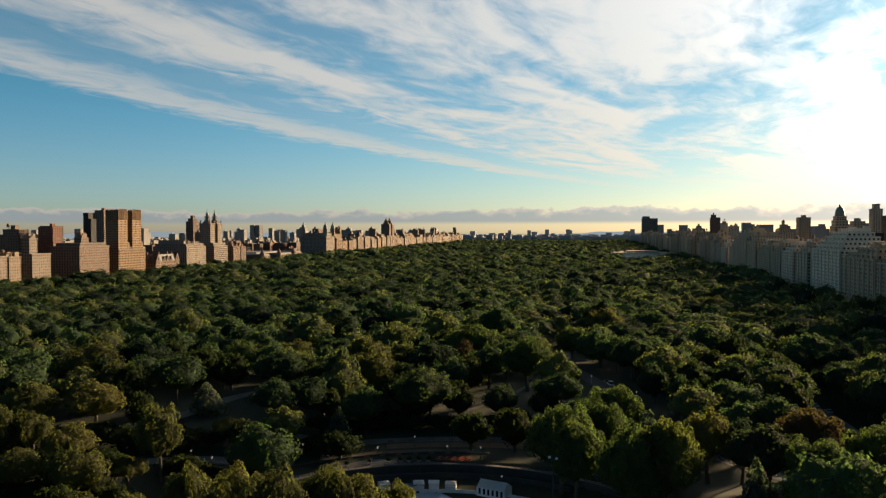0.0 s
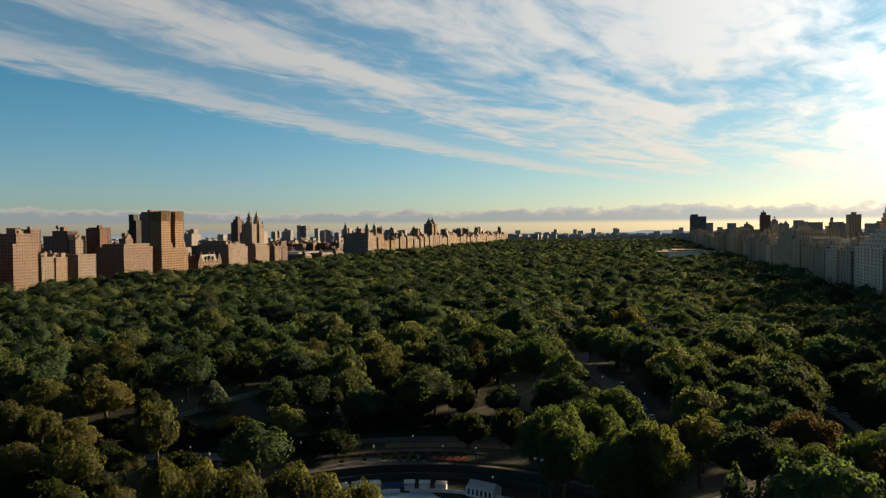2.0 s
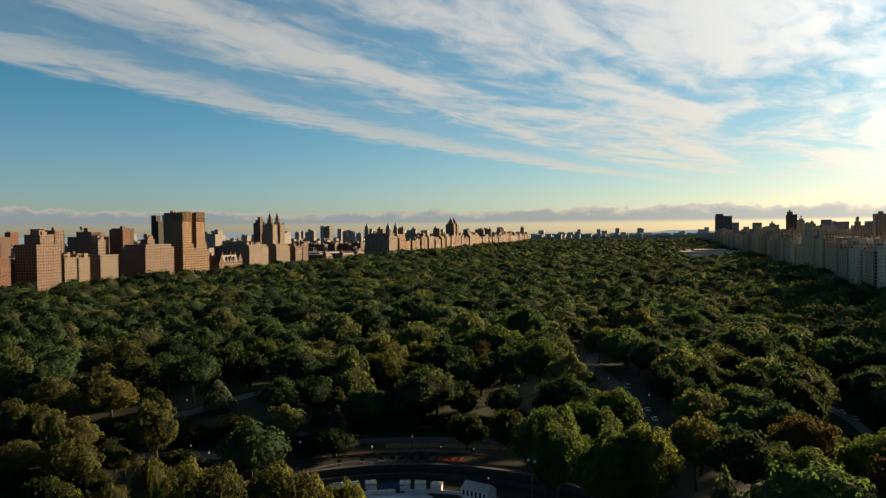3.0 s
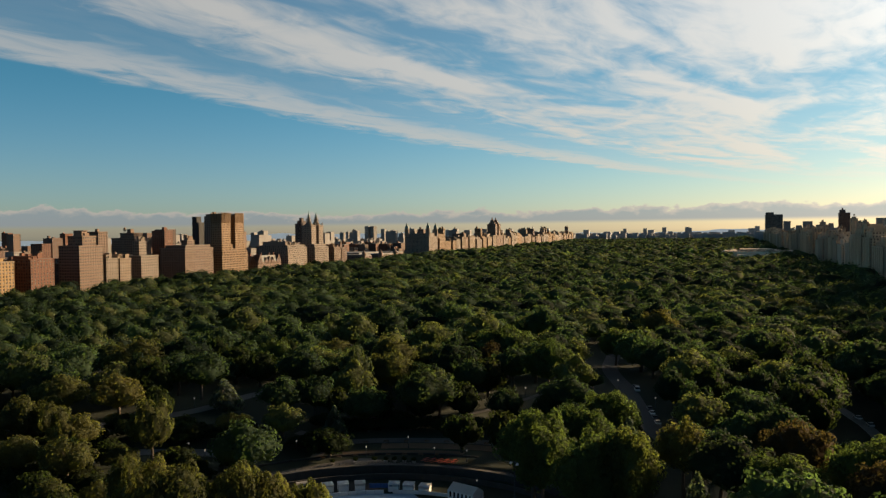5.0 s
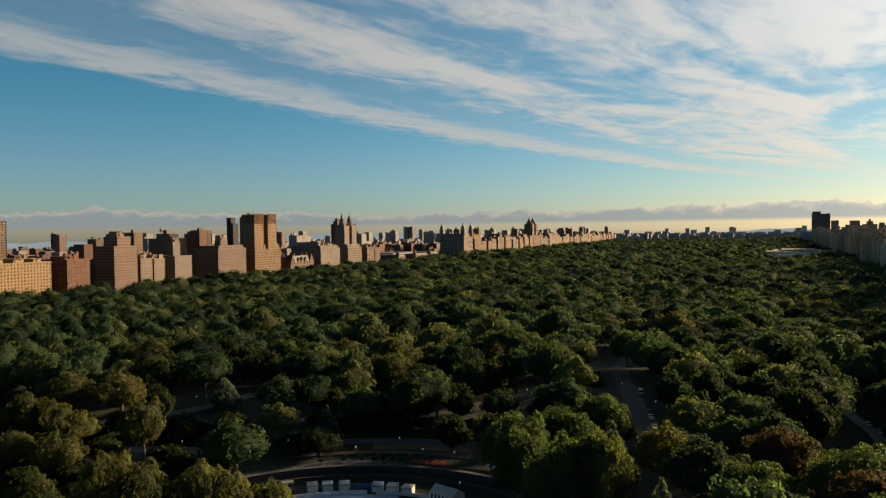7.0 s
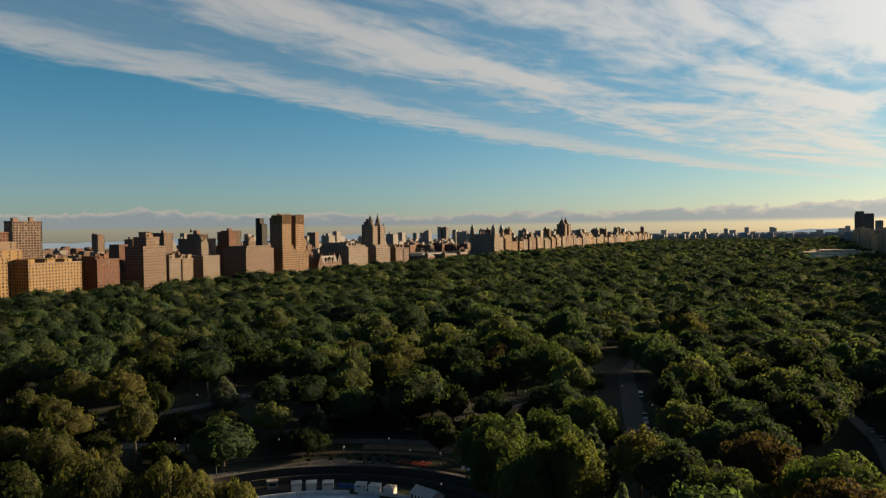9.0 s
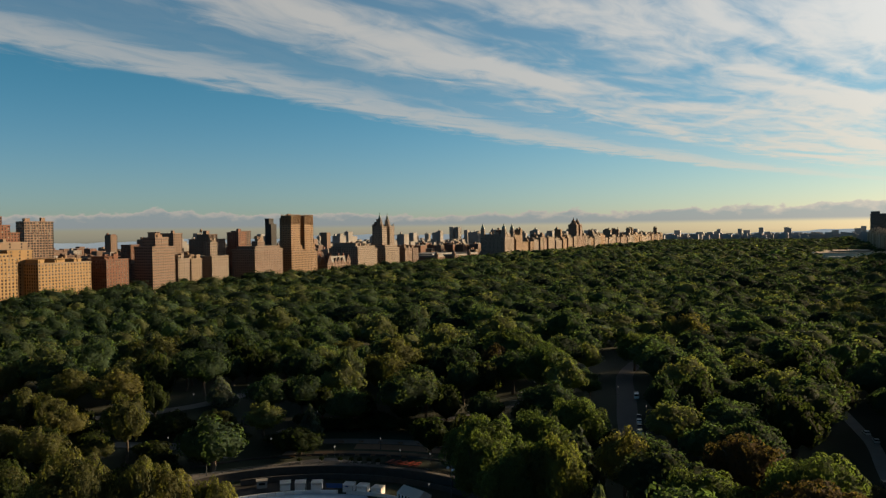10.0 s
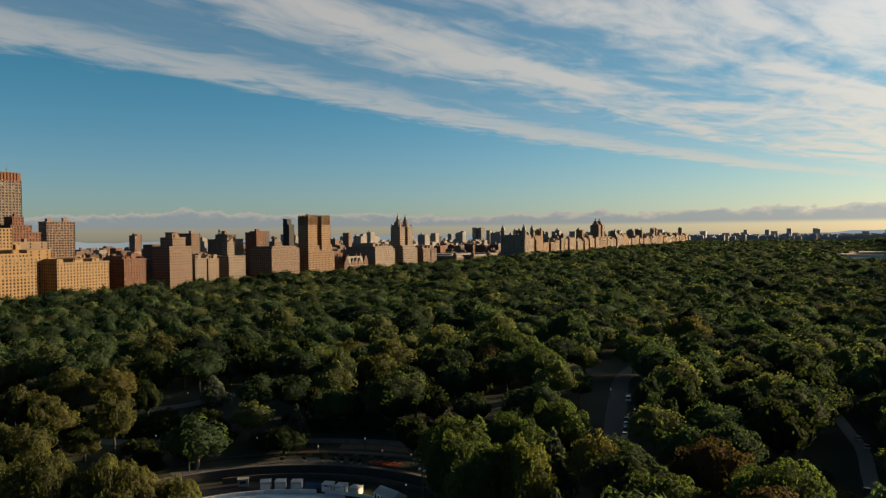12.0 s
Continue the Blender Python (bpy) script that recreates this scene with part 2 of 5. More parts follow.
RINK_BLUE = surface("rink_floor", (0.36, 0.47, 0.60), 0.35, vary=0.12, scale=0.15)
RED_PAINT = surface("red_paint", (0.34, 0.06, 0.035), 0.6, vary=0.15)
WOOD = surface("wood_slats", (0.16, 0.10, 0.06), 0.8, vary=0.2)
CAR_GLASS = surface("car_glass", (0.02, 0.02, 0.025), 0.1, vary=0.0, bump=0.0)
RUBBER = surface("rubber", (0.02, 0.02, 0.02), 0.9, vary=0.1)
CAR_WHITE = surface("car_white", (0.75, 0.75, 0.75), 0.3, vary=0.02, bump=0.0)
CAR_DARK = surface("car_dark", (0.06, 0.07, 0.09), 0.3, vary=0.02, bump=0.0)


# ---- mesh tools ----
def fast_mesh(name, verts, faces, mats, index=None, smooth=False):
    """A mesh from an array of corners and an array of triangles or quads (all alike)."""
    verts, faces = np.asarray(verts, np.float32), np.asarray(faces, np.int32)
    me = bpy.data.meshes.new(name)
    count, sides = faces.shape
    me.vertices.add(len(verts))
    me.vertices.foreach_set("co", verts.ravel())
    me.loops.add(count * sides)
    me.loops.foreach_set("vertex_index", faces.ravel())
    me.polygons.add(count)
    me.polygons.foreach_set("loop_start", np.arange(0, count * sides, sides, dtype=np.int32))
    for m in mats:
        me.materials.append(m)
    if index is not None:
        me.polygons.foreach_set("material_index", np.asarray(index, np.int32))
    me.polygons.foreach_set("use_smooth", np.full(count, smooth))
    me.update(calc_edges=True)
    return me


BOX_FACES = np.array([(0, 3, 2, 1), (4, 5, 6, 7), (0, 1, 5, 4), (1, 2, 6, 5), (2, 3, 7, 6), (3, 0, 4, 7)])


def box_arrays(boxes):
    """Corners and quads of many boxes (x0, y0, z0, x1, y1, z1)."""
    b = np.asarray(boxes, float).reshape(-1, 6)
    pick = np.array([(0, 1, 2), (3, 1, 2), (3, 4, 2), (0, 4, 2), (0, 1, 5), (3, 1, 5), (3, 4, 5), (0, 4, 5)])
    verts = b[:, pick].reshape(-1, 3)
    faces = (BOX_FACES[None] + (np.arange(len(b)) * 8)[:, None, None]).reshape(-1, 4)
    return verts, faces


def thing(name, label, category, place=(0, 0, 0), turn=0.0, group="", kind=""):
    """An empty at a thing's base, which carries its parts."""
    ob = new(name)
    ob.matrix_basis = pose(*place, 0, 0, turn)
    ob.empty_display_size = 1.0
    return tagged(ob, label, category, group, kind)


def part(name, mesh, parent, label="", mat=None, m=None):
    """Links a mesh (or a bmesh) as one part under a thing or a part."""
    if isinstance(mesh, bmesh.types.BMesh):
        me = bpy.data.meshes.new(name)
        mesh.to_mesh(me)
        mesh.free()
        mesh = me
    if mat is not None and not len(mesh.materials):
        mesh.materials.append(mat)
    ob = new(name, mesh)
    ob.parent = parent
    if m is not None:
        ob.matrix_basis = m
    return tagged(ob, label)


def box_part(name, boxes, mat, parent, label=""):
    v, f = box_arrays(boxes)
    return part(name, fast_mesh(name, v, f, [mat]), parent, label)


def lathe(profile, sides=12, cx=0.0, cy=0.0, squash=1.0):
    """A turned solid: (radius, height) pairs from the bottom up."""
    bm = bmesh.new()
    rings = []
    for r, z in profile:
        rings.append([bm.verts.new((cx + max(r, 0.004) * math.cos(2 * math.pi * (i + 0.5) / sides), cy + squash * max(r, 0.004) * math.sin(2 * math.pi * (i + 0.5) / sides), z)) for i in range(sides)])
    for a, b in zip(rings, rings[1:]):
        for i in range(sides):
            bm.faces.new((a[i], a[(i + 1) % sides], b[(i + 1) % sides], b[i]))
    bm.faces.new(rings[0][::-1])
    bm.faces.new(rings[-1])
    return bm


def smooth_step(a, b, x):
    t = np.clip((x - a) / (b - a), 0, 1)
    return t * t * (3 - 2 * t)


# ---- ground ----
RINK = (-28.0, 174.0)          # middle of the ice rink


def ground_height(x, y):
    """The lie of the land: a sunk rink, a terrace round it, and a knoll before it."""
    x, y = np.asarray(x, float), np.asarray(y, float)
    r = np.hypot(x - RINK[0], y - RINK[1])
    z = 3.0 * smooth_step(69.0, 71.5, r) + 2.0 * smooth_step(82.0, 112.0, r)
    z = np.where((r < 80) & (y < 174), 0.0 * z, z)
    knoll = 9.0 * np.exp(-(((x + 75) / 40) ** 2 + ((y - 135) / 26) ** 2)) + 7.0 * np.exp(-(((x - 50) / 45) ** 2 + ((y - 190) / 40) ** 2))
    far = 2.5 * np.sin(x / 83 + 1.0) * np.sin(y / 131) * smooth_step(300, 600, y)
    rise = 4.5 * np.exp(-(((x + 150) / 45) ** 2 + ((y - 285) / 48) ** 2)) + 4.2 * np.exp(-(((x - 18) / 48) ** 2 + ((y - 340) / 70) ** 2))
    return z + knoll * smooth_step(62, 84, r) + rise + far


def lines(fine_low, fine_high, step, low, high):
    mid = np.arange(fine_low, fine_high + 0.1, step)
    a = fine_low - np.geomspace(6, fine_low - low, 40)[::-1]
    b = fine_high + np.geomspace(6, high - fine_high, 40)
    return np.concatenate((a, mid, b))


def make_ground():
    xs, ys = lines(-320, 220, 2.5, -7000, 7000), lines(80, 480, 2.5, -3000, 8000)
    gx, gy = np.meshgrid(xs, ys)
    gz = ground_height(gx, gy)
    gz = np.where((np.abs(gx) > 1500) | (gy > 4200) | (gy < -200), 0.0, gz)
    verts = np.stack((gx, gy, gz), -1).reshape(-1, 3)
    nx, ny = len(xs), len(ys)
    i = (np.arange(ny - 1)[:, None] * nx + np.arange(nx - 1)[None]).ravel()
    faces = np.stack((i, i + 1, i + nx + 1, i + nx), -1)
    me = fast_mesh("ground", verts, faces, [GRASS])
    me.polygons.foreach_set("use_smooth", np.ones(len(faces), bool))
    tagged(new("ground", me), "dark green grass and earth of the park", "ground", kind="structure")


def ribbon(name, label, points, width, mat, lift=0.06, category="path", arc=None):
    """A road or path laid on the ground along a smooth line through the points."""
    p = np.array(points, float)
    for _ in range(3):
        q = np.empty((2 * len(p) - 2, 2))
        q[0::2], q[1::2] = 0.75 * p[:-1] + 0.25 * p[1:], 0.25 * p[:-1] + 0.75 * p[1:]
        p = np.vstack((p[:1], q, p[-1:]))
    p = np.vstack([np.linspace(a, b, max(2, int(np.hypot(*(b - a)) / 2.0)), endpoint=False) for a, b in zip(p, p[1:])] + [p[-1:]])
    d = np.gradient(p, axis=0)
    d /= np.linalg.norm(d, axis=1)[:, None] + 1e-9
    side = np.stack((-d[:, 1], d[:, 0]), -1)
    steps = np.linspace(-0.5, 0.5, 7)
    rows = np.stack([p + side * width * s for s in steps], 1)
    z = ground_height(rows[..., 0], rows[..., 1])
    z = np.maximum(z, z.max(1, keepdims=True) - 0.4) + lift
    verts = np.concatenate((rows, z[..., None]), -1)
    low = verts[:, [0, -1]].copy()
    low[..., 2] -= 0.6
    verts = np.concatenate((low[:, :1], verts, low[:, 1:]), 1)
    m = verts.shape[1]
    i = (np.arange(len(p) - 1)[:, None] * m + np.arange(m - 1)[None]).ravel()
    faces = np.stack((i, i + m, i + m + 1, i + 1), -1)
    return tagged(new(name, fast_mesh(name, verts.reshape(-1, 3), faces, [mat])), label, category, kind="structure")


make_ground()
DRIVE = [(72, 225), (51, 255), (35, 280), (25, 304), (14, 350), (4, 388), (-3, 420), (-6, 470)]
WEST_PATH = [(-240, 224), (-190, 234), (-164, 246), (-152, 257), (-145, 266), (-141, 280), (-140, 296), (-135, 318), (-128, 348)]
LOW_PATH = [(-150, 214), (-128, 222), (-108, 230), (-95, 231)]
EAST_PATH = [(110, 250), (105, 288), (104, 326), (100, 346), (94, 380)]
LAWN_PATH = [(-48, 296), (-32, 318), (-18, 350), (-14, 385)]
ribbon("road", "grey asphalt park drive between trees", DRIVE, 8.0, ASPHALT, 0.08, "road")
ribbon("path", "pale asphalt footpath crossing a lawn", WEST_PATH, 6.5, PALE_PATH)
ribbon("path", "pale asphalt footpath beside lamp posts", LOW_PATH, 6.0, PALE_PATH)
ribbon("path", "pale concrete service path between trees", EAST_PATH, 4.5, CONCRETE)
ribbon("path", "narrow worn footpath over the lawn", LAWN_PATH, 3.0, PATHWAY)


# ---- trees ----
RNG = np.random.default_rng(7)


def ball(level):
    bm = bmesh.new()
    bmesh.ops.create_icosphere(bm, subdivisions=level, radius=1.0)
    v, f = np.array([q.co[:] for q in bm.verts]), np.array([[q.index for q in t.verts] for t in bm.faces])
    bm.free()
    return v, f


BALLS = {k: ball(k) for k in (1, 2, 3)}


def lobes_of(rng, count, shape="round"):
    """Middles and radii of the clumps of a crown one wide and about one and a half high."""
    if shape == "cone":
        out = []
        for i in range(count):
            a, h = i * 2.39996 + rng.uniform(-0.5, 0.5), (i + 0.5) / count
            r = (1 - h) ** 0.9 * rng.uniform(0.5, 0.8)
            out.append((r * math.cos(a), r * math.sin(a), 0.1 + 1.42 * h, 0.08 + 0.24 * (1 - h)))
        return np.array(out + [(0, 0, 0.72, 0.3)])
    # great boughs: one on top, the rest leaning outwards in two uneven rings
    wind = rng.uniform(0, 6.28)
    great = [(rng.uniform(-0.15, 0.15), rng.uniform(-0.15, 0.15), 0.94, rng.uniform(0.34, 0.44))]
    for k in range(4):
        a, reach = wind + k * 1.571 + rng.uniform(-0.4, 0.4), rng.uniform(0.42, 0.56)
        great.append((reach * math.cos(a), reach * math.sin(a), rng.uniform(0.62, 0.92), rng.uniform(0.27, 0.38)))
    for k in range(6):
        a, reach = wind + 0.5 + k * 1.047 + rng.uniform(-0.3, 0.3), rng.uniform(0.58, 0.76)
        great.append((reach * math.cos(a), reach * math.sin(a), rng.uniform(0.44, 0.70), rng.uniform(0.22, 0.34)))
    great = np.array(great)
    # small clumps crowd on the outside of the boughs
    small = []
    for i in range(count * 6):
        if len(small) >= count:
            break
        g = great[i % len(great)]
        d = np.array((rng.normal(), rng.normal(), rng.normal() + 0.55))
        p = g[:3] + d / np.linalg.norm(d) * g[3] * rng.uniform(0.90, 1.12)
        if (np.linalg.norm(great[:, :3] - p, axis=1) < 0.84 * great[:, 3]).any() or p[2] < 0.12:
            continue
        small.append((*p, rng.uniform(0.10, 0.19)))
    return np.concatenate((great, np.array(small).reshape(-1, 4), np.array([(0, 0, 0.58, 0.52)])))


def crown_arrays(rng, lobes, count, size, level=3, jitter=0.2, fold=0.14, inner=0.88, vase=True):
    """Leaf sprays over the outside of the clumps, and a lumpy leafy mass within. All triangles; crown one wide, one high.
    The third array holds the way each spray faces, as its clump does; nought for the mass within."""
    c, r = lobes[:, :3], lobes[:, 3]
    weight = r ** 2
    weight[-1] *= 0.2
    many = count * 4
    pick = rng.choice(len(r), many, p=weight / weight.sum())
    d = rng.normal(size=(many, 3))
    d[:, 2] = d[:, 2] * 0.9 + 0.35
    d /= np.linalg.norm(d, axis=1)[:, None]
    p = c[pick] + d * (r[pick] * rng.uniform(0.88, 1.10, many))[:, None]
    deep = (np.linalg.norm(p[:, None] - c[None], axis=2) / r[None] < 0.80).any(1)
    p, d = p[~deep][:count], d[~deep][:count]
    m = len(p)
    mid = np.array((0, 0, 0.55))
    away = (p - mid) / np.linalg.norm(p - mid, axis=1)[:, None]
    facing = d + 0.45 * away
    facing /= np.linalg.norm(facing, axis=1)[:, None]
    normal = facing + rng.normal(scale=jitter, size=(m, 3))
    normal /= np.linalg.norm(normal, axis=1)[:, None]
    t = np.cross(normal, rng.normal(size=(m, 3)))
    t /= np.linalg.norm(t, axis=1)[:, None]
    b = np.cross(normal, t)
    s = size * rng.uniform(0.55, 1.35, m)[:, None]
    wide = rng.uniform(0.5, 0.9, m)[:, None]
    corner = np.stack((p - t * s, p + b * s * wide + normal * s * fold, p + t * s * rng.uniform(0.7, 1.2, (m, 1)), p - b * s * wide - normal * s * fold * 0.5), 1)
    verts = corner.reshape(-1, 3)
    i = np.arange(m)[:, None] * 4
    faces = np.concatenate((i + np.array([[0, 2, 1]]), i + np.array([[0, 3, 2]])), 1).reshape(-1, 3)
    shade = facing + 0.5 * (normal - facing)
    shade = np.repeat(shade / np.linalg.norm(shade, axis=1)[:, None], 4, 0)
    # the mass within: as far out as the farthest clump in each direction
    bv, bf = BALLS[level]
    along = bv @ (c - mid).T
    gap = ((c - mid) ** 2).sum(1)[None] - along ** 2
    far = np.where(gap < (r ** 2)[None], along + np.sqrt(np.maximum(0, (r ** 2)[None] - gap)), 0.2).max(1)
    core = bv * (np.maximum(far, 0.2) * rng.uniform(0.96 * inner, 1.04 * inner, len(bv)))[:, None] + mid
    keep = (core[bf][:, :, 2] > 0.10).any(1)
    verts, faces = np.concatenate((verts, core)), np.concatenate((faces, bf[keep] + len(verts)))
    shade = np.concatenate((shade, np.zeros_like(core)))
    if vase:
        verts[:, :2] *= (0.52 + 0.48 * smooth_step(0.0, 0.62, verts[:, 2]))[:, None]
    wide = np.percentile(np.hypot(verts[:, 0], verts[:, 1]), 97)
    scale = np.array([wide, wide, verts[:, 2].max()])
    return verts / scale, faces, shade * scale


def face_leaves(me, shade, scale):
    """Turns the sprays' shading the way their clumps face."""
    n = shade / np.asarray(scale, float)
    long = np.linalg.norm(n, axis=1)[:, None]
    me.normals_split_custom_set_from_vertices((n / np.maximum(long, 1e-6) * (long > 1e-6)).tolist())
    return me


def trunk_mesh(rng, low, high, wide, thick):
    """A tapered trunk that parts into limbs."""
    bm = bmesh.new()

    def limb(a, b, ra, rb, sides):
        a, b = Vector(a), Vector(b)
        q = (b - a).to_track_quat("Z", "Y")
        rows = []
        for k in range(4):
            h = k / 3
            mid = a.lerp(b, h) + Vector((math.sin(h * 3.1) * 0.06 * (b - a).length, 0, 0))
            rr = ra + (rb - ra) * h
            rows.append([bm.verts.new(mid + q @ Vector((rr * math.cos(2 * math.pi * j / sides), rr * math.sin(2 * math.pi * j / sides), 0))) for j in range(sides)])
        for lo, hi in zip(rows, rows[1:]):
            for j in range(sides):
                bm.faces.new((lo[j], lo[(j + 1) % sides], hi[(j + 1) % sides], hi[j]))
        bm.faces.new(rows[-1])

    fork = low + (high - low) * 0.25
    limb((0, 0, -0.6), (0.1, 0, fork), thick * 1.25, thick * 0.7, 8)
    for k in range(5):
        a = k * 1.257 + rng.uniform(-0.3, 0.3)
        reach = wide * rng.uniform(0.35, 0.6)
        limb((0.1, 0, fork - rng.uniform(0, 1.5)), (reach * math.cos(a), reach * math.sin(a), low + (high - low) * rng.uniform(0.5, 0.8)), thick * 0.42, thick * 0.12, 5)
    return bm


def make_tree(label, leaf, wide, low, high, lobes, sprays, size, shape="round", seed=1, category="tree"):
    """One tree at the origin: trunk and crown."""
    rng = np.random.default_rng(seed)
    ob = thing(category, label, category, group="shrubs by the terrace" if category == "shrub" else "trees of the park")
    bm = trunk_mesh(rng, low, high, wide, 0.35 + 0.02 * wide)
    part("trunk", bm, ob, "dark grey-brown trunk", BARK)
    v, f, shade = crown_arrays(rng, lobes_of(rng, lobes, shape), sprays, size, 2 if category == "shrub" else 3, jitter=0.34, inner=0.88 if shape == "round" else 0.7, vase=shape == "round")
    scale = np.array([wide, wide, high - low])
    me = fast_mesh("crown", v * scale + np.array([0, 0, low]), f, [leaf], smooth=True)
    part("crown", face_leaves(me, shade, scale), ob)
    return ob


def put(ob, x, y, size=1.0, turn=0.0, tall=1.0, label=""):
    m = Matrix.LocRotScale((x, y, float(ground_height(x, y))), Euler((0, 0, turn)), (size, size, size * tall))
    c = copy_thing(ob, m)
    return tagged(c, label)


BROAD = [make_tree("broad green deciduous tree with a dense domed crown", LEAF, 10.0, 5.0, 20.0, 80, 1700, 0.044, seed=11 + i) for i in range(7)]
FULL = [make_tree("large green deciduous tree with a dense billowing crown", LEAF_LIT, 9.0, 4.0, 20.0, 100, 7500, 0.030, seed=21 + i) for i in range(4)]
KNOLL = [make_tree("large yellow-green deciduous tree with a billowing crown", LEAF_WARM_OLIVE, 8.0, 7.0, 20.0, 90, 9000, 0.027, seed=61 + i) for i in range(2)]
OLIVE = [make_tree("broad yellow-green deciduous tree with a clumped crown", LEAF_WARM_OLIVE, 9.0, 5.0, 20.0, 80, 3200, 0.037, seed=71 + i) for i in range(3)]
TALL = [make_tree("tall green deciduous tree with an uneven billowing crown", LEAF, 7.0, 2.0, 21.0, 60, 1500, 0.048, seed=31 + i) for i in range(3)]
BRONZE = make_tree("broad tree with bronze-brown leaves", LEAF_BRONZE, 9.0, 2.0, 20.0, 90, 5200, 0.033, seed=41)
SPRUCE = make_tree("blue-grey spruce with a pointed crown", LEAF_SPRUCE, 5.0, 1.0, 17.0, 60, 1300, 0.085, "cone", 43)
FIR = make_tree("dark green conifer with a pointed crown", LEAF_FIR, 5.0, 1.0, 17.0, 60, 1300, 0.085, "cone", 44)
SHADOWY = make_tree("dense tree by the terrace, darkened as if in shade", LEAF_DARK, 7.0, 1.0, 18.0, 56, 1200, 0.055, seed=45)
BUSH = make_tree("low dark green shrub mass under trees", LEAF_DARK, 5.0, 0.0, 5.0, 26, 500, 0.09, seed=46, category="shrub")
MODELS = [*BROAD, *FULL, *KNOLL, *OLIVE, *TALL, BRONZE, SPRUCE, FIR, SHADOWY, BUSH]
SIZES = {o: (w, h) for kind, w, h in ((BROAD, 10.0, 20.0), (FULL, 9.0, 20.0), (KNOLL, 8.0, 20.0), (OLIVE, 9.0, 20.0), (TALL, 7.0, 21.0), ([BRONZE], 9.0, 20.0), ([SPRUCE, FIR], 5.0, 17.0), ([SHADOWY], 7.0, 18.0), ([BUSH], 5.0, 5.0)) for o in kind}

planted = []


def plant(ob, x, y, top, wide, turn=0.0, label=""):
    """A tree whose top reaches the given height above datum and whose crown has the given radius."""
    base = SIZES[ob]
    g = float(ground_height(x, y))
    wide *= 1.15
    size = wide / base[0]
    tall = (top - g) / (base[1] * size)
    planted.append((x, y, wide))
    return put(ob, x, y, size, turn, tall, label)


# the knoll before the rink
plant(KNOLL[0], -54, 138, 34.0, 8.5, 0.4)
plant(KNOLL[1], -43, 146, 33.0, 7.5, 2.0)
plant(KNOLL[0], -64, 143, 32.5, 7.5, 1.0)
plant(KNOLL[1], -71, 125, 26.5, 8.5, 3.0)
plant(KNOLL[0], -39, 151, 30.5, 6.5, 4.0)
plant(KNOLL[1], -49, 151, 30.5, 7.0, 0.9)
plant(KNOLL[1], -32, 157, 27.0, 5.5, 3.0)
plant(KNOLL[1], -80, 156, 29.0, 5.0, 5.0)
# the west side of the near park
plant(OLIVE[0], -119, 207, 28.5, 6.5, 0.6)
plant(OLIVE[1], -129, 183, 22.0, 7.5, 1.5)
plant(OLIVE[2], -147, 183, 21.0, 7.0, 2.4)
plant(OLIVE[0], -148, 205, 21.5, 7.5, 4.1)
plant(OLIVE[1], -167, 244, 27.0, 10.0, 0.2)
plant(OLIVE[2], -191, 239, 26.5, 10.0, 3.2)
plant(OLIVE[0], -177, 209, 24.5, 7.0, 5.2)
plant(OLIVE[2], -168, 214, 23.0, 6.5, 0.9)
plant(BROAD[0], -194, 318, 31.0, 13.0, 0.9)
plant(OLIVE[1], -208, 301, 32.0, 12.5, 4.9)
plant(BROAD[1], -248, 302, 28.5, 12.0, 3.8)
plant(BROAD[2], -222, 252, 33.0, 11.0, 1.8)
plant(BROAD[3], -222, 276, 30.0, 11.0, 2.8)
plant(BROAD[4], -366, 514, 28.5, 13.0, 1.1)
plant(BROAD[5], -461, 501, 28.0, 13.0, 2.2)
plant(BROAD[6], -235, 427, 33.0, 12.5, 0.3)
plant(BROAD[0], -295, 459, 30.5, 13.0, 3.3)
plant(BROAD[1], -203, 356, 30.5, 11.5, 5.3)
plant(SHADOWY, -149, 246, 23.0, 5.0, 1.3)
plant(SHADOWY, -128, 232, 12.0, 7.5, 2.3)
plant(SHADOWY, -137, 231, 13.0, 7.0, 4.3)
plant(FULL[3], -157, 338, 27.5, 9.5, 0.5)
plant(TALL[1], -161, 304, 23.0, 7.0, 2.5)
plant(SPRUCE, -137, 270, 21.5, 6.5, 0.3)
plant(TALL[0], -90, 216, 20.5, 10.0, 1.3, "round green tree with a bright top beside a lamp post")
plant(BUSH, -97, 222, 9, 5.0, 0.7)
plant(BROAD[2], -106, 264, 25.5, 8.5, 0.8)
plant(TALL[2], -98, 251, 18.0, 7.0, 5.1)
plant(BROAD[3], -97, 273, 24.0, 8.0, 2.8)
plant(BROAD[4], -90, 291, 28.0, 8.0, 1.9)
plant(TALL[0], -92, 298, 33.0, 7.0, 3.9)
plant(BROAD[5], -163, 379, 27.5, 10.0, 4.4)
# behind the rink
plant(SHADOWY, -74, 241, 13.0, 7.5, 0.4)
plant(FIR, -78, 253, 18.5, 4.5, 0.0)
plant(BROAD[6], -55, 284, 27.5, 11.5, 2.6)
plant(TALL[1], -75, 271, 22.5, 8.0, 0.2)
plant(OLIVE[0], -94, 342, 31.0, 10.5, 1.2)
plant(SHADOWY, -32, 259, 17.5, 6.5, 2.2)
plant(SHADOWY, -17, 258, 20.0, 6.5, 1.4)
plant(BROAD[0], -25, 288, 20.5, 6.0, 4.6)
plant(BROAD[1], -4, 301, 24.0, 9.5, 0.1)
plant(FULL[0], -48, 378, 32.5, 14.5, 1.1)
plant(BROAD[2], -62, 340, 29.5, 11.0, 2.1)
plant(BROAD[3], -90, 387, 32.0, 11.0, 4.1)
plant(BROAD[4], -145, 410, 33.0, 12.0, 0.4)
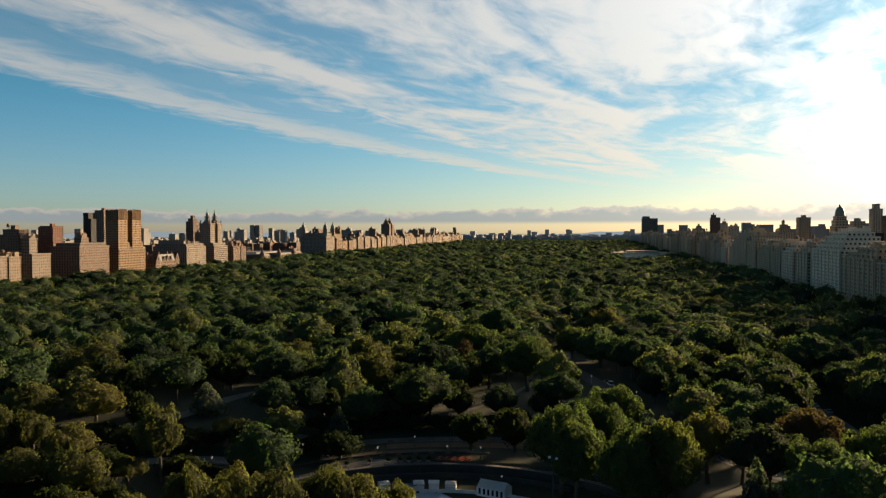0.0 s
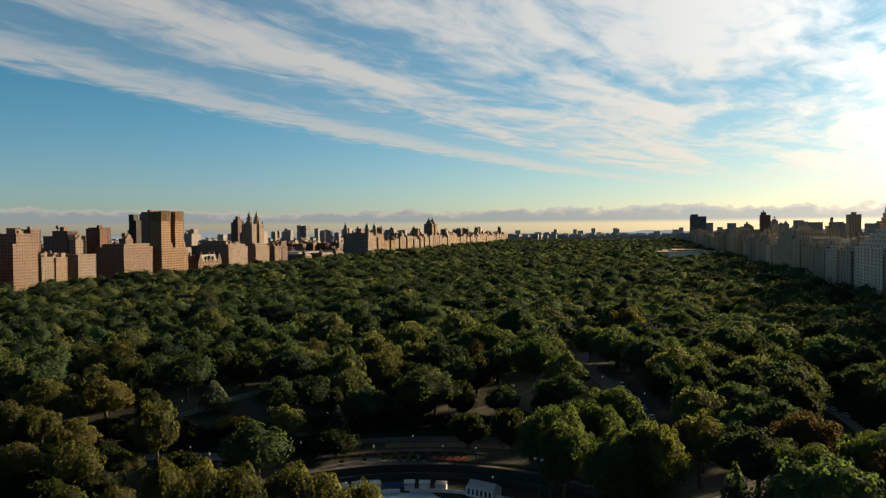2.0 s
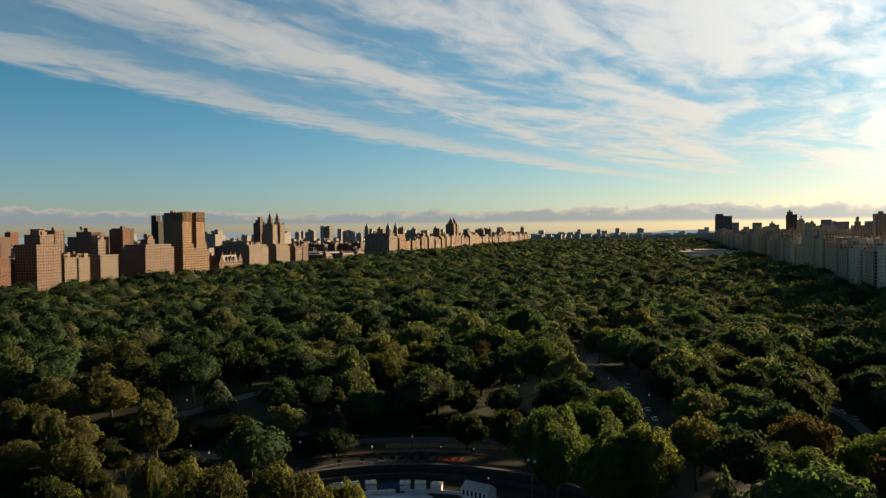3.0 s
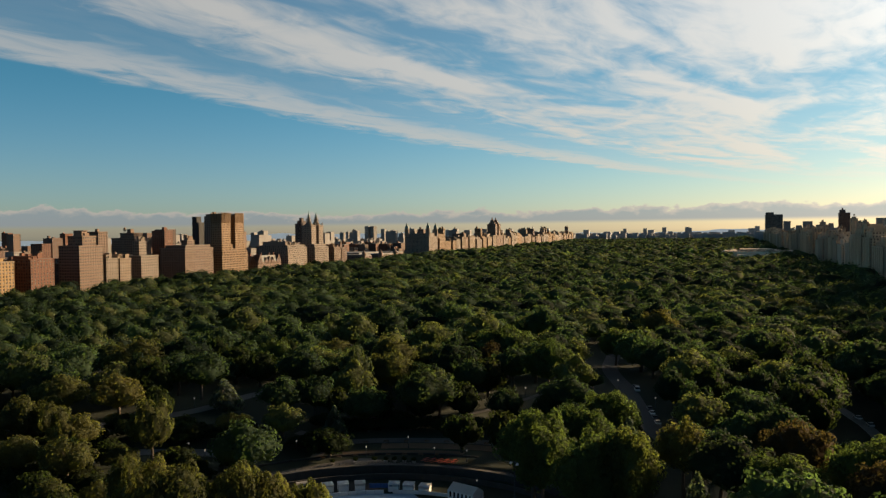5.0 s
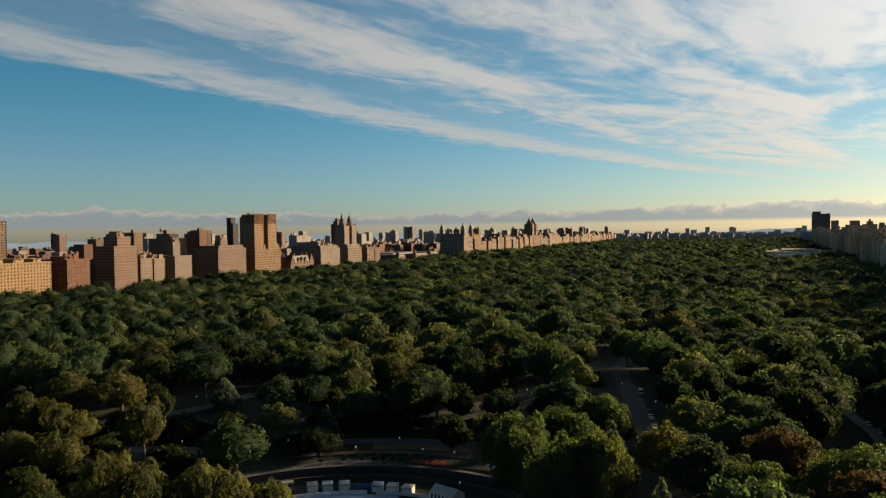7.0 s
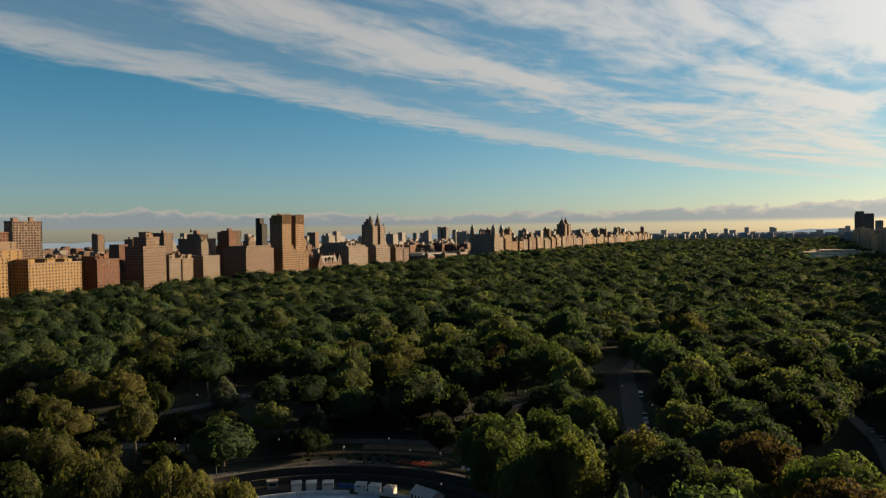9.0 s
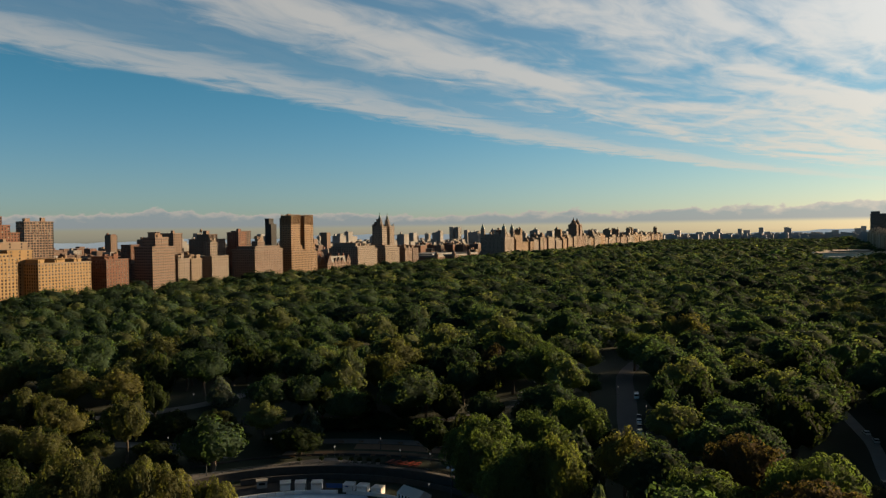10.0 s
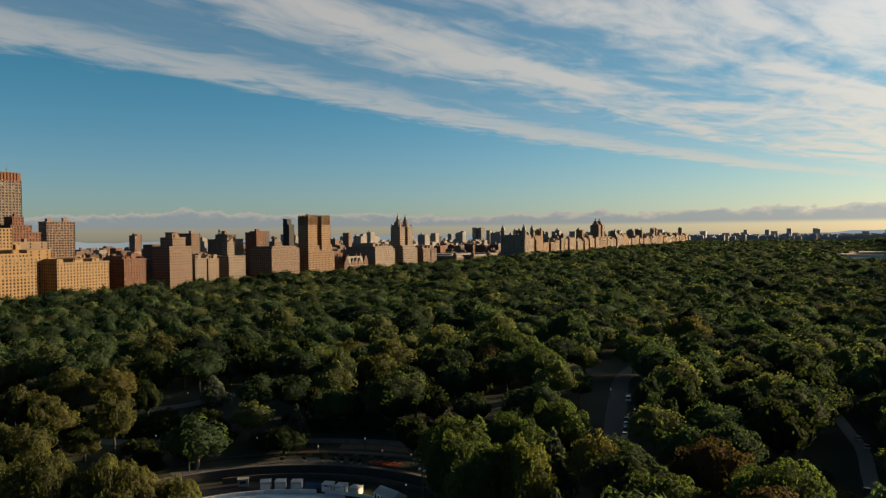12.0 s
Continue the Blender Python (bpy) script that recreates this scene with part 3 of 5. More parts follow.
plant(BROAD[5], -138, 430, 36.5, 12.0, 3.1)
plant(BROAD[6], -129, 499, 36.5, 13.0, 5.5)
plant(BROAD[0], -45, 456, 35.5, 12.0, 0.7)
plant(BROAD[1], -73, 422, 35.0, 12.5, 1.7)
plant(FULL[1], -18, 339, 33.0, 11.0, 2.7)
plant(BROAD[3], -107, 474, 34.0, 12.0, 4.7)
# east of the rink, along the drive and past it
plant(FULL[0], 0, 229, 28.5, 9.5, 4.4)
plant(FULL[1], 11, 248, 26.5, 8.5, 0.4)
plant(FULL[2], 4, 221, 26.5, 8.0, 5.5)
plant(FULL[3], 20, 209, 29.0, 9.5, 0.9)
plant(FULL[0], 29, 211, 30.0, 8.0, 2.9)
plant(FULL[2], 18, 268, 27.0, 9.0, 1.1)
plant(OLIVE[1], 42, 229, 29.0, 7.5, 3.3)
plant(BROAD[2], 45, 280, 25.0, 8.5, 2.1)
plant(TALL[1], 44, 293, 26.5, 7.0, 4.1)
plant(TALL[2], 35, 320, 26.0, 6.5, 0.1)
plant(BROAD[4], 55, 340, 23.5, 10.0, 3.6)
plant(BROAD[5], 63, 283, 24.5, 10.5, 2.6)
plant(BRONZE, 70, 232, 29.5, 9.5, 0.0)
plant(FULL[3], 65, 203, 28.0, 9.5, 3.6)
plant(BROAD[6], 51, 228, 26.5, 7.5, 0.6)
plant(FULL[1], 85, 218, 30.5, 10.5, 1.6)
plant(BROAD[0], 76, 368, 22.0, 11.0, 5.9)
plant(BROAD[1], 56, 381, 25.5, 11.0, 0.8)
plant(BROAD[2], 73, 426, 29.5, 12.5, 2.8)
plant(OLIVE[2], 107, 612, 29.0, 12.5, 4.8)
plant(BROAD[3], 49, 508, 27.5, 13.0, 1.4)
plant(OLIVE[0], 18, 475, 32.5, 13.0, 3.4)
plant(FULL[2], 0, 428, 27.0, 9.0, 5.4)
plant(BROAD[4], 17, 486, 38.0, 12.0, 0.5)
plant(BROAD[5], 109, 402, 22.5, 11.0, 2.5)
plant(BROAD[6], 115, 396, 30.0, 11.0, 4.5)
plant(FIR, 46, 187, 27.0, 5.5, 0.5)
for x, y, top, wide, turn in ((-127, 235, 13, 6.5, 0.0), (-119, 239, 11, 5.0, 2.0), (-146, 231, 14, 7.5, 3.0), (-103, 238, 9, 5.0, 4.0), (-88, 247, 8, 4.5, 5.0), (-80, 249, 10, 7.0, 1.0)):
    plant(BUSH, x, y, top, wide, turn)
# low filler trees and undergrowth on the rink's west slope, hiding lit ground
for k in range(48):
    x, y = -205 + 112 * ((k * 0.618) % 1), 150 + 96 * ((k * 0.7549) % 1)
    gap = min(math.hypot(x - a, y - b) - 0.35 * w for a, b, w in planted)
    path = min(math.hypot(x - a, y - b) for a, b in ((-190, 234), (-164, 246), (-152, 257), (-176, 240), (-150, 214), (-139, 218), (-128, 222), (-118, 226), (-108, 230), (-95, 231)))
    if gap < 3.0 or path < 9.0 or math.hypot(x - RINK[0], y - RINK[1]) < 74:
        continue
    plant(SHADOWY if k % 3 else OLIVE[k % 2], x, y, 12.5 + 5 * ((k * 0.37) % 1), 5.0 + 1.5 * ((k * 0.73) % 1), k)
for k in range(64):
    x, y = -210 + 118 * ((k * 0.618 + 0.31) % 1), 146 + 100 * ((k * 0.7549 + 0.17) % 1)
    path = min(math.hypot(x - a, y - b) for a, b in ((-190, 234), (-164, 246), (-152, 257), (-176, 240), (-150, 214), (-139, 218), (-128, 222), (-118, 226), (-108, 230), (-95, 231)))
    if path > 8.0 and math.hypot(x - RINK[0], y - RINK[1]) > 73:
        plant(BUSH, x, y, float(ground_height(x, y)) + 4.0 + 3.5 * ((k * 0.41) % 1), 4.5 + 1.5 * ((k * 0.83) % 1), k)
# undergrowth added behind the upper walk, where it is dark beneath the trees
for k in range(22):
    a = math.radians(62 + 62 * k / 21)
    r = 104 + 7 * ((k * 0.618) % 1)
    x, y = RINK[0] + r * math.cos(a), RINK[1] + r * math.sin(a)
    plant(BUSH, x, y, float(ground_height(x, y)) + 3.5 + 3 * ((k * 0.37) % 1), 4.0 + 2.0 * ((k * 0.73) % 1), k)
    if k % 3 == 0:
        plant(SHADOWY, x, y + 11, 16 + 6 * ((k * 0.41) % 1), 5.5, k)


def clear_of(x, y, margin=0.0):
    """Whether a tree may stand here: off the rink, the terrace, the paths and the lawns."""
    if math.hypot(x - RINK[0], y - RINK[1]) < 78 + margin and y > 110 and not (x > 20 and y < 200) and not (x < -80 and y < 200):
        return False
    if math.hypot(x - RINK[0], y - RINK[1]) < 99 + margin and -92 < x < -22 and y > 200:
        return False
    for line, wide in ((DRIVE, 6.0), (WEST_PATH, 5.0), (LOW_PATH, 6.0), (EAST_PATH, 3.5), (LAWN_PATH, 3.5)):
        for (ax, ay), (bx, by) in zip(line, line[1:]):
            t = max(0.0, min(1.0, ((x - ax) * (bx - ax) + (y - ay) * (by - ay)) / ((bx - ax) ** 2 + (by - ay) ** 2)))
            if math.hypot(x - ax - t * (bx - ax), y - ay - t * (by - ay)) < wide + margin:
                return False
    # the last oval is cleared to fit the camera's view of the museum
    for cx, cy, rx, ry in ((-132, 262, 15, 22), (-128, 290, 10, 12), (-30, 330, 9, 15), (-424, 770, 40, 14), (150, 1740, 70, 190)):
        if ((x - cx) / (rx + margin)) ** 2 + ((y - cy) / (ry + margin)) ** 2 < 1:
            return False
    return True


# points on the camera's path, and the spots it must see past the trees
CAMERA_STOPS = [(10, 4, 80), (57, 19, 80), (100, 40, 80)]
SEEN_SPOTS = [(24, 306, 9), (16, 340, 9), (9, 366, 9), (3, 392, 9), (-2, 415, 8), (-152, 257, 9), (-145, 267, 9.5), (-141, 284, 10), (-140, 296, 10), (-135, 268, 9), (-124, 270, 5), (-118, 252, 5),
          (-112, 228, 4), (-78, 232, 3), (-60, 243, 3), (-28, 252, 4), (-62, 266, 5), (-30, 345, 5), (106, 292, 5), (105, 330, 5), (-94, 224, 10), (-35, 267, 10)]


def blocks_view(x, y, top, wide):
    """Whether a tree would hide a listed spot on the lawns, the drive or the terrace from the camera's path."""
    for ex, ey, ez in CAMERA_STOPS:
        for tx, ty, tz in SEEN_SPOTS:
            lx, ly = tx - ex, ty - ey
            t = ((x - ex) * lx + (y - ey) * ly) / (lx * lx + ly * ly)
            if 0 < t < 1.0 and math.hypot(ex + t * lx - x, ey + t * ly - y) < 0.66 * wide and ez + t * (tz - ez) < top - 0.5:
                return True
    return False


def in_sight(x, y):
    """The stretch of park over which the walk looks."""
    west = math.degrees(math.atan2(x - 105, y - 40)) > -66
    east = math.degrees(math.atan2(x - 0, y - 0)) < 28
    return west and east and -598 < x < 205


def scatter(y0, y1, step, seed):
    rng = np.random.default_rng(seed)
    y = y0
    row = 0
    while y < y1:
        for x in np.arange(-600, 206, step):
            px, py = x + rng.uniform(-0.36, 0.36) * step + (row % 2) * step / 2, y + rng.uniform(-0.36, 0.36) * step
            if in_sight(px, py):
                yield px, py, rng
        y += step * 0.9
        row += 1


# trees that can be told apart
near_list = []
for x, y, rng in scatter(112, 460, 13.0, 3):
    wide = rng.uniform(7.0, 11.5)
    if not clear_of(x, y, wide * 0.4) or math.hypot(x - 50, y - 20) < 90 or (y < 205 and -110 < x < 60) or (y < 184 and x > -160) or any(math.hypot(x - a, y - b) < 0.66 * (w + wide) for a, b, w in planted):
        continue
    high = 14.5 + 5 * rng.random() + 0.35 * wide
    turn, kind = rng.uniform(0, 6.28), rng.integers(0, 100)
    # trees in the camera's way are shrunk, then left out
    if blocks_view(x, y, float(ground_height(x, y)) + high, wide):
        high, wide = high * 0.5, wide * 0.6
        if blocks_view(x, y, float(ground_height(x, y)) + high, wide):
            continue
    planted.append((x, y, wide))
    near_list.append((x, y, wide, high, turn, kind))
near_list.sort(key=lambda q: math.hypot(q[0] - 30, q[1] - 20))
for x, y, wide, high, turn, kind in near_list[:145]:
    ob = BRONZE if kind < 1 else FIR if kind < 3 else SHADOWY if kind < 12 else TALL[kind % 3] if kind < 30 else OLIVE[kind % 3] if kind < 44 and x < -60 else FULL[kind % 4] if kind < 44 and y < 330 else BROAD[kind % 7]
    plant(ob, x, y, float(ground_height(x, y)) + high, wide * (0.6 if ob is FIR else 1.0), turn)
rest = near_list[145:]


def woodland(name, label, spots, variants, mat):
    """Many trees as one mesh: crowns of leaf sprays on short trunks."""
    vs, fs, tones, shades, at = [], [], [], [], 0
    rng = np.random.default_rng(len(spots))
    for k, (x, y, wide, high, turn, _) in enumerate(spots):
        v, f, shade = variants[k % len(variants)]
        ca, sa = math.cos(turn), math.sin(turn)
        w = np.empty_like(v)
        w[:, 0] = (v[:, 0] * ca - v[:, 1] * sa) * wide + x
        w[:, 1] = (v[:, 0] * sa + v[:, 1] * ca) * wide + y
        w[:, 2] = v[:, 2] * high + float(ground_height(x, y))
        vs.append(w)
        q = shade / np.array([wide, wide, high])
        shades.append(np.stack((q[:, 0] * ca - q[:, 1] * sa, q[:, 0] * sa + q[:, 1] * ca, q[:, 2]), -1))
        fs.append(f + at)
        tones.append(np.full(len(v), rng.random() ** 1.2))
        at += len(v)
    me = fast_mesh(name, np.concatenate(vs), np.concatenate(fs), [mat], smooth=True)
    face_leaves(me, np.concatenate(shades), (1, 1, 1))
    me.attributes.new("tone", "FLOAT", "POINT").data.foreach_set("value", np.concatenate(tones).astype(np.float32))
    tagged(new(name, me), label, "woodland", kind="stuff")


def wood_variants(count, lobes, sprays, size, seed, level):
    out = []
    for i in range(count):
        rng = np.random.default_rng(seed + i)
        v, f, shade = crown_arrays(rng, lobes_of(rng, lobes), sprays, size, level)
        out.append((v * np.array([1, 1, 0.70]) + np.array([0, 0, 0.30]), f, shade / np.array([1, 1, 0.70])))
    return out


def stand(y0, y1, step, seed, wide0, wide1):
    spots = []
    for x, y, rng in scatter(y0, y1, step, seed):
        if not clear_of(x, y) or any(math.hypot(x - a, y - b) < w for a, b, w in planted if y < 640 and b > 380):
            continue
        lift = 0.5 + 0.5 * math.sin(x / 37 + 2.1 * math.sin(y / 61)) * math.sin(y / 43 + 1.7 * math.sin(x / 71))
        wide = wide0 + (wide1 - wide0) * rng.random() ** 1.6
        spots.append((x, y, wide, 13.5 + 4.5 * lift + rng.uniform(0, 5) + 0.25 * wide + 9.0 * float(smooth_step(100, 195, x)) + 2.5 * float(smooth_step(-430, -570, x)), rng.uniform(0, 6.28), 0))
    return spots


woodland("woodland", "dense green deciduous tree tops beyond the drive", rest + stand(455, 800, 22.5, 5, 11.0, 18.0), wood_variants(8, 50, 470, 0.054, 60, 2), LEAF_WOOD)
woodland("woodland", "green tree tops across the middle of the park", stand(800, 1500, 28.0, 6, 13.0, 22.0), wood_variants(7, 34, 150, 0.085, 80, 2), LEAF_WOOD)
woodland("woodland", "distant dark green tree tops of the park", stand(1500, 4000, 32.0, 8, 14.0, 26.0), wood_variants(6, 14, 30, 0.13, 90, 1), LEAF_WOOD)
for ob in MODELS:
    for o in (*ob.children_recursive, ob):
        bpy.data.objects.remove(o)


# ---- buildings ----
def lattice(x0, x1, y0, y1, z0, z1, floor=3.4, bay=3.7, open_w=1.5, open_h=1.75, deep=0.2):
    """Floor bands and piers that leave real window openings, and the glazed core behind them."""
    floors = max(1, round((z1 - z0) / floor))
    step = (z1 - z0) / floors
    walls = []
    for i in range(floors + 1):
        a = z0 if i == 0 else z0 + i * step - (step - open_h) * 0.45
        b = z1 + 0.6 if i == floors else z0 + i * step + (step - open_h) * 0.55
        walls.append((x0, y0, a, x1, y1, b))
    e, d = 0.06, deep + 0.3
    for lo, hi, along_x in ((x0, x1, True), (y0, y1, False)):
        bays = max(1, round((hi - lo) / bay))
        wide = (hi - lo) / bays
        for i in range(bays + 1):
            c = lo + i * wide
            half = (wide - open_w) / 2
            a, b = max(lo - e, c - half), min(hi + e, c + half)
            if along_x:
                walls += [(a, y0 - e, z0, b, y0 + d, z1 + 0.5), (a, y1 - d, z0, b, y1 + e, z1 + 0.5)]
            else:
                walls += [(x0 - e, a, z0, x0 + d, b, z1 + 0.5), (x1 - d, a, z0, x1 + e, b, z1 + 0.5)]
    core = (x0 + deep, y0 + deep, z0, x1 - deep, y1 - deep, z1 - 0.2)
    return walls, core


SASHES = {}


def sash_mesh(w, h):
    """A window: outer frame, meeting rail, a lower sill and the panes behind."""
    key = (round(w, 2), round(h, 2))
    if key not in SASHES:
        f, back = 0.10, 0.07
        ys, zs = (-w / 2, -w / 2 + f, w / 2 - f, w / 2), (-h / 2, -h / 2 + f, -f / 2, f / 2, h / 2 - f, h / 2)
        bm = bmesh.new()
        grid = [[bm.verts.new((0.06, y, z)) for z in zs] for y in ys]
        for i in range(3):
            for k in range(5):
                around = (grid[i][k], grid[i + 1][k], grid[i + 1][k + 1], grid[i][k + 1])
                if i == 1 and k in (1, 3):
                    inner = [bm.verts.new(q.co - Vector((back, 0, 0))) for q in around]
                    for c in range(4):
                        bm.faces.new((around[c], around[(c + 1) % 4], inner[(c + 1) % 4], inner[c]))
                    bm.faces.new(inner).material_index = 1
                else:
                    bm.faces.new(around)
        me = bpy.data.meshes.new("window")
        bm.to_mesh(me)
        bm.free()
        me.materials.append(FRAME_PAINT)
        me.materials.append(GLASS)
        SASHES[key] = me
    return SASHES[key]


def hang_windows(ob, side, b, z0, z1, floor, bay, open_w, open_h, most=160):
    """Sash windows, each by itself, in the openings of the face that looks on the park."""
    floors = max(1, round((z1 - z0) / floor))
    step = (z1 - z0) / floors
    bays = max(1, round((b[3] - b[2]) / bay))
    wide = (b[3] - b[2]) / bays
    mesh = sash_mesh(open_w, open_h)
    x = b[1] - 0.16 if side > 0 else b[0] + 0.16
    made = 0
    for i in range(floors - 1, -1, -1):
        zc = z0 + i * step + (step - open_h) * 0.55 + open_h / 2
        if i == 0:
            zc = z0 + (z0 + step - (step - open_h) * 0.45 - z0) - open_h / 2
        if zc < 8:
            break
        for k in range(bays):
            if made >= most:
                return
            part("window", mesh, ob, m=pose(x, b[2] + (k + 0.5) * wide, zc, 0, 0, 0 if side > 0 else 180))
            made += 1


def tank(parent, x, y, z, r=2.0, mat=None):
    """A rooftop water tank on legs, with a conical lid."""
    bm = lathe([(r, z + 3.0), (r, z + 6.6), (r * 1.06, z + 6.6), (0.0, z + 8.2)], 10, x, y)
    t = part("water_tank", bm, parent, "dark wooden rooftop water tank", mat or WOOD)
    legs = [(x + a * r * 0.6 - 0.12, y + b * r * 0.6 - 0.12, z, x + a * r * 0.6 + 0.12, y + b * r * 0.6 + 0.12, z + 3.05) for a in (-1, 1) for b in (-1, 1)]
    box_part("tank_stand", legs, METAL, t)


ROOF_RNG = random.Random(5)


def block(label, mat, x0, x1, y0, y1, top, tiers=(), base=3.0, floor=3.4, bay=3.7, open_w=1.8, open_h=1.95, clutter=2, tanks=1, ledge=None, name="apartment_building", group="", cap=None, windows=0, courses=(), ribs=False):
    """A building of one or more stacked blocks. A tier is (inset west, inset east, inset south, inset north, its top)."""
    ob = thing(name, label, "building", ((x0 + x1) / 2, (y0 + y1) / 2, base), group=group)
    cx, cy = (x0 + x1) / 2, (y0 + y1) / 2
    walls, cores, roofs, ledges = [], [], [], []
    a = (x0 - cx, x1 - cx, y0 - cy, y1 - cy)
    z, levels = -base - 3.0 + 3.0, [(0, 0, 0, 0, top), *tiers]
    low = -3.0
    for w, e, s, nn, t in levels:
        b = (a[0] + w, a[1] - e, a[2] + s, a[3] - nn)
        t -= base
        lw, core = lattice(*b, low, t, floor, bay, open_w, open_h)
        walls += lw
        if ribs:
            bays = max(1, round((b[3] - b[2]) / bay))
            for i in range(0, bays + 1, 3):
                c = b[2] + i * (b[3] - b[2]) / bays
                walls.append((b[0] - 0.9, max(b[2], c - 0.8), low, b[0] + 0.1, min(b[3], c + 0.8), t + 1.0))
        cores.append(core)
        ledges.append((b[0] - 0.45, b[2] - 0.45, t - 0.5, b[1] + 0.45, b[3] + 0.45, t + 0.25))
        roofs.append((b[0] + 0.5, b[2] + 0.5, t + 0.2, b[1] - 0.5, b[3] - 0.5, t + 0.72))
        if windows:
            hang_windows(ob, windows, b, low, t, floor, bay, open_w, open_h)
        low = t + 0.1
    for z in courses:
        box_part("string_course", [(a[0] - 0.25, a[2] - 0.25, z - base, a[1] + 0.25, a[3] + 0.25, z - base + 0.55)], ledge or mat, ob)
    tagged(box_part("wall", walls, mat, ob), kind="stuff")
    tagged(box_part("window_glazing", cores, GLASS, ob, "dark window panes"), kind="stuff")
    box_part("cornice", ledges, ledge or mat, ob)
    box_part("roof", roofs, cap or TAR, ob, "flat dark tar roof")
    bx0, bx1, by0, by1 = b
    if windows:
        # penthouse floors set back from the cornice, and chimney stacks along the parapet
        span = by1 - by0
        for k in range(max(1, int(span / 18))):
            ya = by0 + 1.5 + k * span / max(1, int(span / 18)) + ROOF_RNG.uniform(0, 3)
            yb = min(by1 - 1.0, ya + ROOF_RNG.uniform(5, 12))
            h = ROOF_RNG.choice((2.8, 3.2, 3.6, 5.8))
            box_part("penthouse", [(bx0 + 4, ya, t + 0.7, bx1 - ROOF_RNG.uniform(2.5, 6), yb, t + 0.7 + h), (bx0 + 3.6, ya - 0.4, t + 0.7 + h, bx1 - 2.2, yb + 0.4, t + 1.1 + h)], mat, ob, "set-back rooftop penthouse")
            cxx, cyy = (bx1 if windows > 0 else bx0) - windows * 1.4, ya + ROOF_RNG.uniform(-1, 4)
            box_part("chimney", [(cxx - 0.7, cyy - 0.5, t + 0.7, cxx + 0.7, cyy + 0.5, t + ROOF_RNG.uniform(2.5, 4.5))], mat, ob)
    for _ in range(clutter):
        w, d, h = ROOF_RNG.uniform(3, 7), ROOF_RNG.uniform(3, 7), ROOF_RNG.uniform(2.5, 5.5)
        px, py = ROOF_RNG.uniform(bx0 + 1, max(bx0 + 1.1, bx1 - w - 1)), ROOF_RNG.uniform(by0 + 1, max(by0 + 1.1, by1 - d - 1))
        box_part("bulkhead", [(px, py, t + 0.7, px + w, py + d, t + 0.7 + h), (px - 0.2, py - 0.2, t + 0.7 + h, px + w + 0.2, py + d + 0.2, t + 1.0 + h)], mat, ob, "rooftop stair house")
    for _ in range(tanks):
        tank(ob, ROOF_RNG.uniform(bx0 + 3, max(bx0 + 3.1, bx1 - 3)), ROOF_RNG.uniform(by0 + 3, max(by0 + 3.1, by1 - 3)), t + 0.7, ROOF_RNG.uniform(1.5, 2.2))
    return ob


WEST = -627.0
W = "buildings along the park's west side"
E_ = "buildings along the park's east side"


def west(label, mat, y0, y1, top, deep=45.0, tiers=(), **more):
    return block(label, mat, WEST - deep, WEST, y0, y1, top, tiers, group=W, **more)


def east(label, mat, y0, y1, top, deep=40.0, tiers=(), face=235.0, **more):
    face += 5.0 * ((y0 * 0.0371) % 1.0)
    lift = 0.92 + 0.15 * ((y0 * 0.0173) % 1.0)
    top, tiers = top * lift, [(*q[:4], q[4] * lift) for q in tiers]
    return block(label, mat, face, face + deep, y0, y1, top, tiers, group=E_, ribs=True, **more)


# west side, from the south
west("yellow brick apartment block with a stepped parapet", OCHRE, 410, 510, 60, 60, [(4, 4, 40, 6, 64)], tanks=2, clutter=5, windows=1, courses=(12.0, 42.0))
west("ochre brick apartment block with cornice and roof house", OCHRE, 531, 594, 53, 45, tanks=1, clutter=5, ledge=LIMESTONE, windows=1, courses=(12.0, 42.0))
west("red-orange brick apartment block with roof tank", RED, 613, 644, 54, 32, tanks=1, clutter=4, windows=1, courses=(12.0, 42.0))
west("pale tan modern apartment slab with a taller core", TAN, 678, 714, 67, 30, [(9, 0, 5, 10, 78)], base=3, open_w=2.2, open_h=1.6, tanks=0, windows=1, courses=(12.0, 42.0))
west("cream stone apartment house", LIMESTONE, 718, 738, 51, 35, tanks=0, clutter=3, windows=1, courses=(12.0, 42.0))
west("cream stone apartment house with bracketed cornice", CREAM, 740, 759, 50, 35, tanks=1, clutter=3, windows=1, courses=(12.0, 42.0))
west("limestone apartment house with a roof tower", LIMESTONE, 776, 808, 52, 50, [(30, 10, 8, 10, 70)], tanks=0, clutter=3, windows=1, courses=(12.0, 42.0))
west("wide tan brick apartment house with stone bands", TAN, 860, 922, 59, 42, [(6, 2, 4, 4, 63), (20, 12, 20, 26, 70)], tanks=2, clutter=6, ledge=LIMESTONE, windows=1, courses=(12.0, 42.0))
west("cream stone apartment house with mansard cornice", LIMESTONE, 1124, 1188, 53, 60, [(2, 3, 3, 3, 57)], tanks=1, clutter=5, windows=1, courses=(12.0, 42.0))
west("tan brick apartment house near the museum", TAN, 1289, 1318, 50, 40, tanks=1, windows=1, courses=(12.0, 42.0))
west("brown brick apartment house near the museum", BROWN, 1320, 1343, 49, 40, tanks=1, clutter=3, windows=1, courses=(12.0, 42.0))
# behind them
tower = block("tall pale-framed apartment tower with a red-brown crown and masts", LIMESTONE, -845, -800, 545, 604, 150, floor=3.4, bay=4.2, open_w=2.9, open_h=2.2, clutter=0, tanks=0, group=W, ledge=RED)
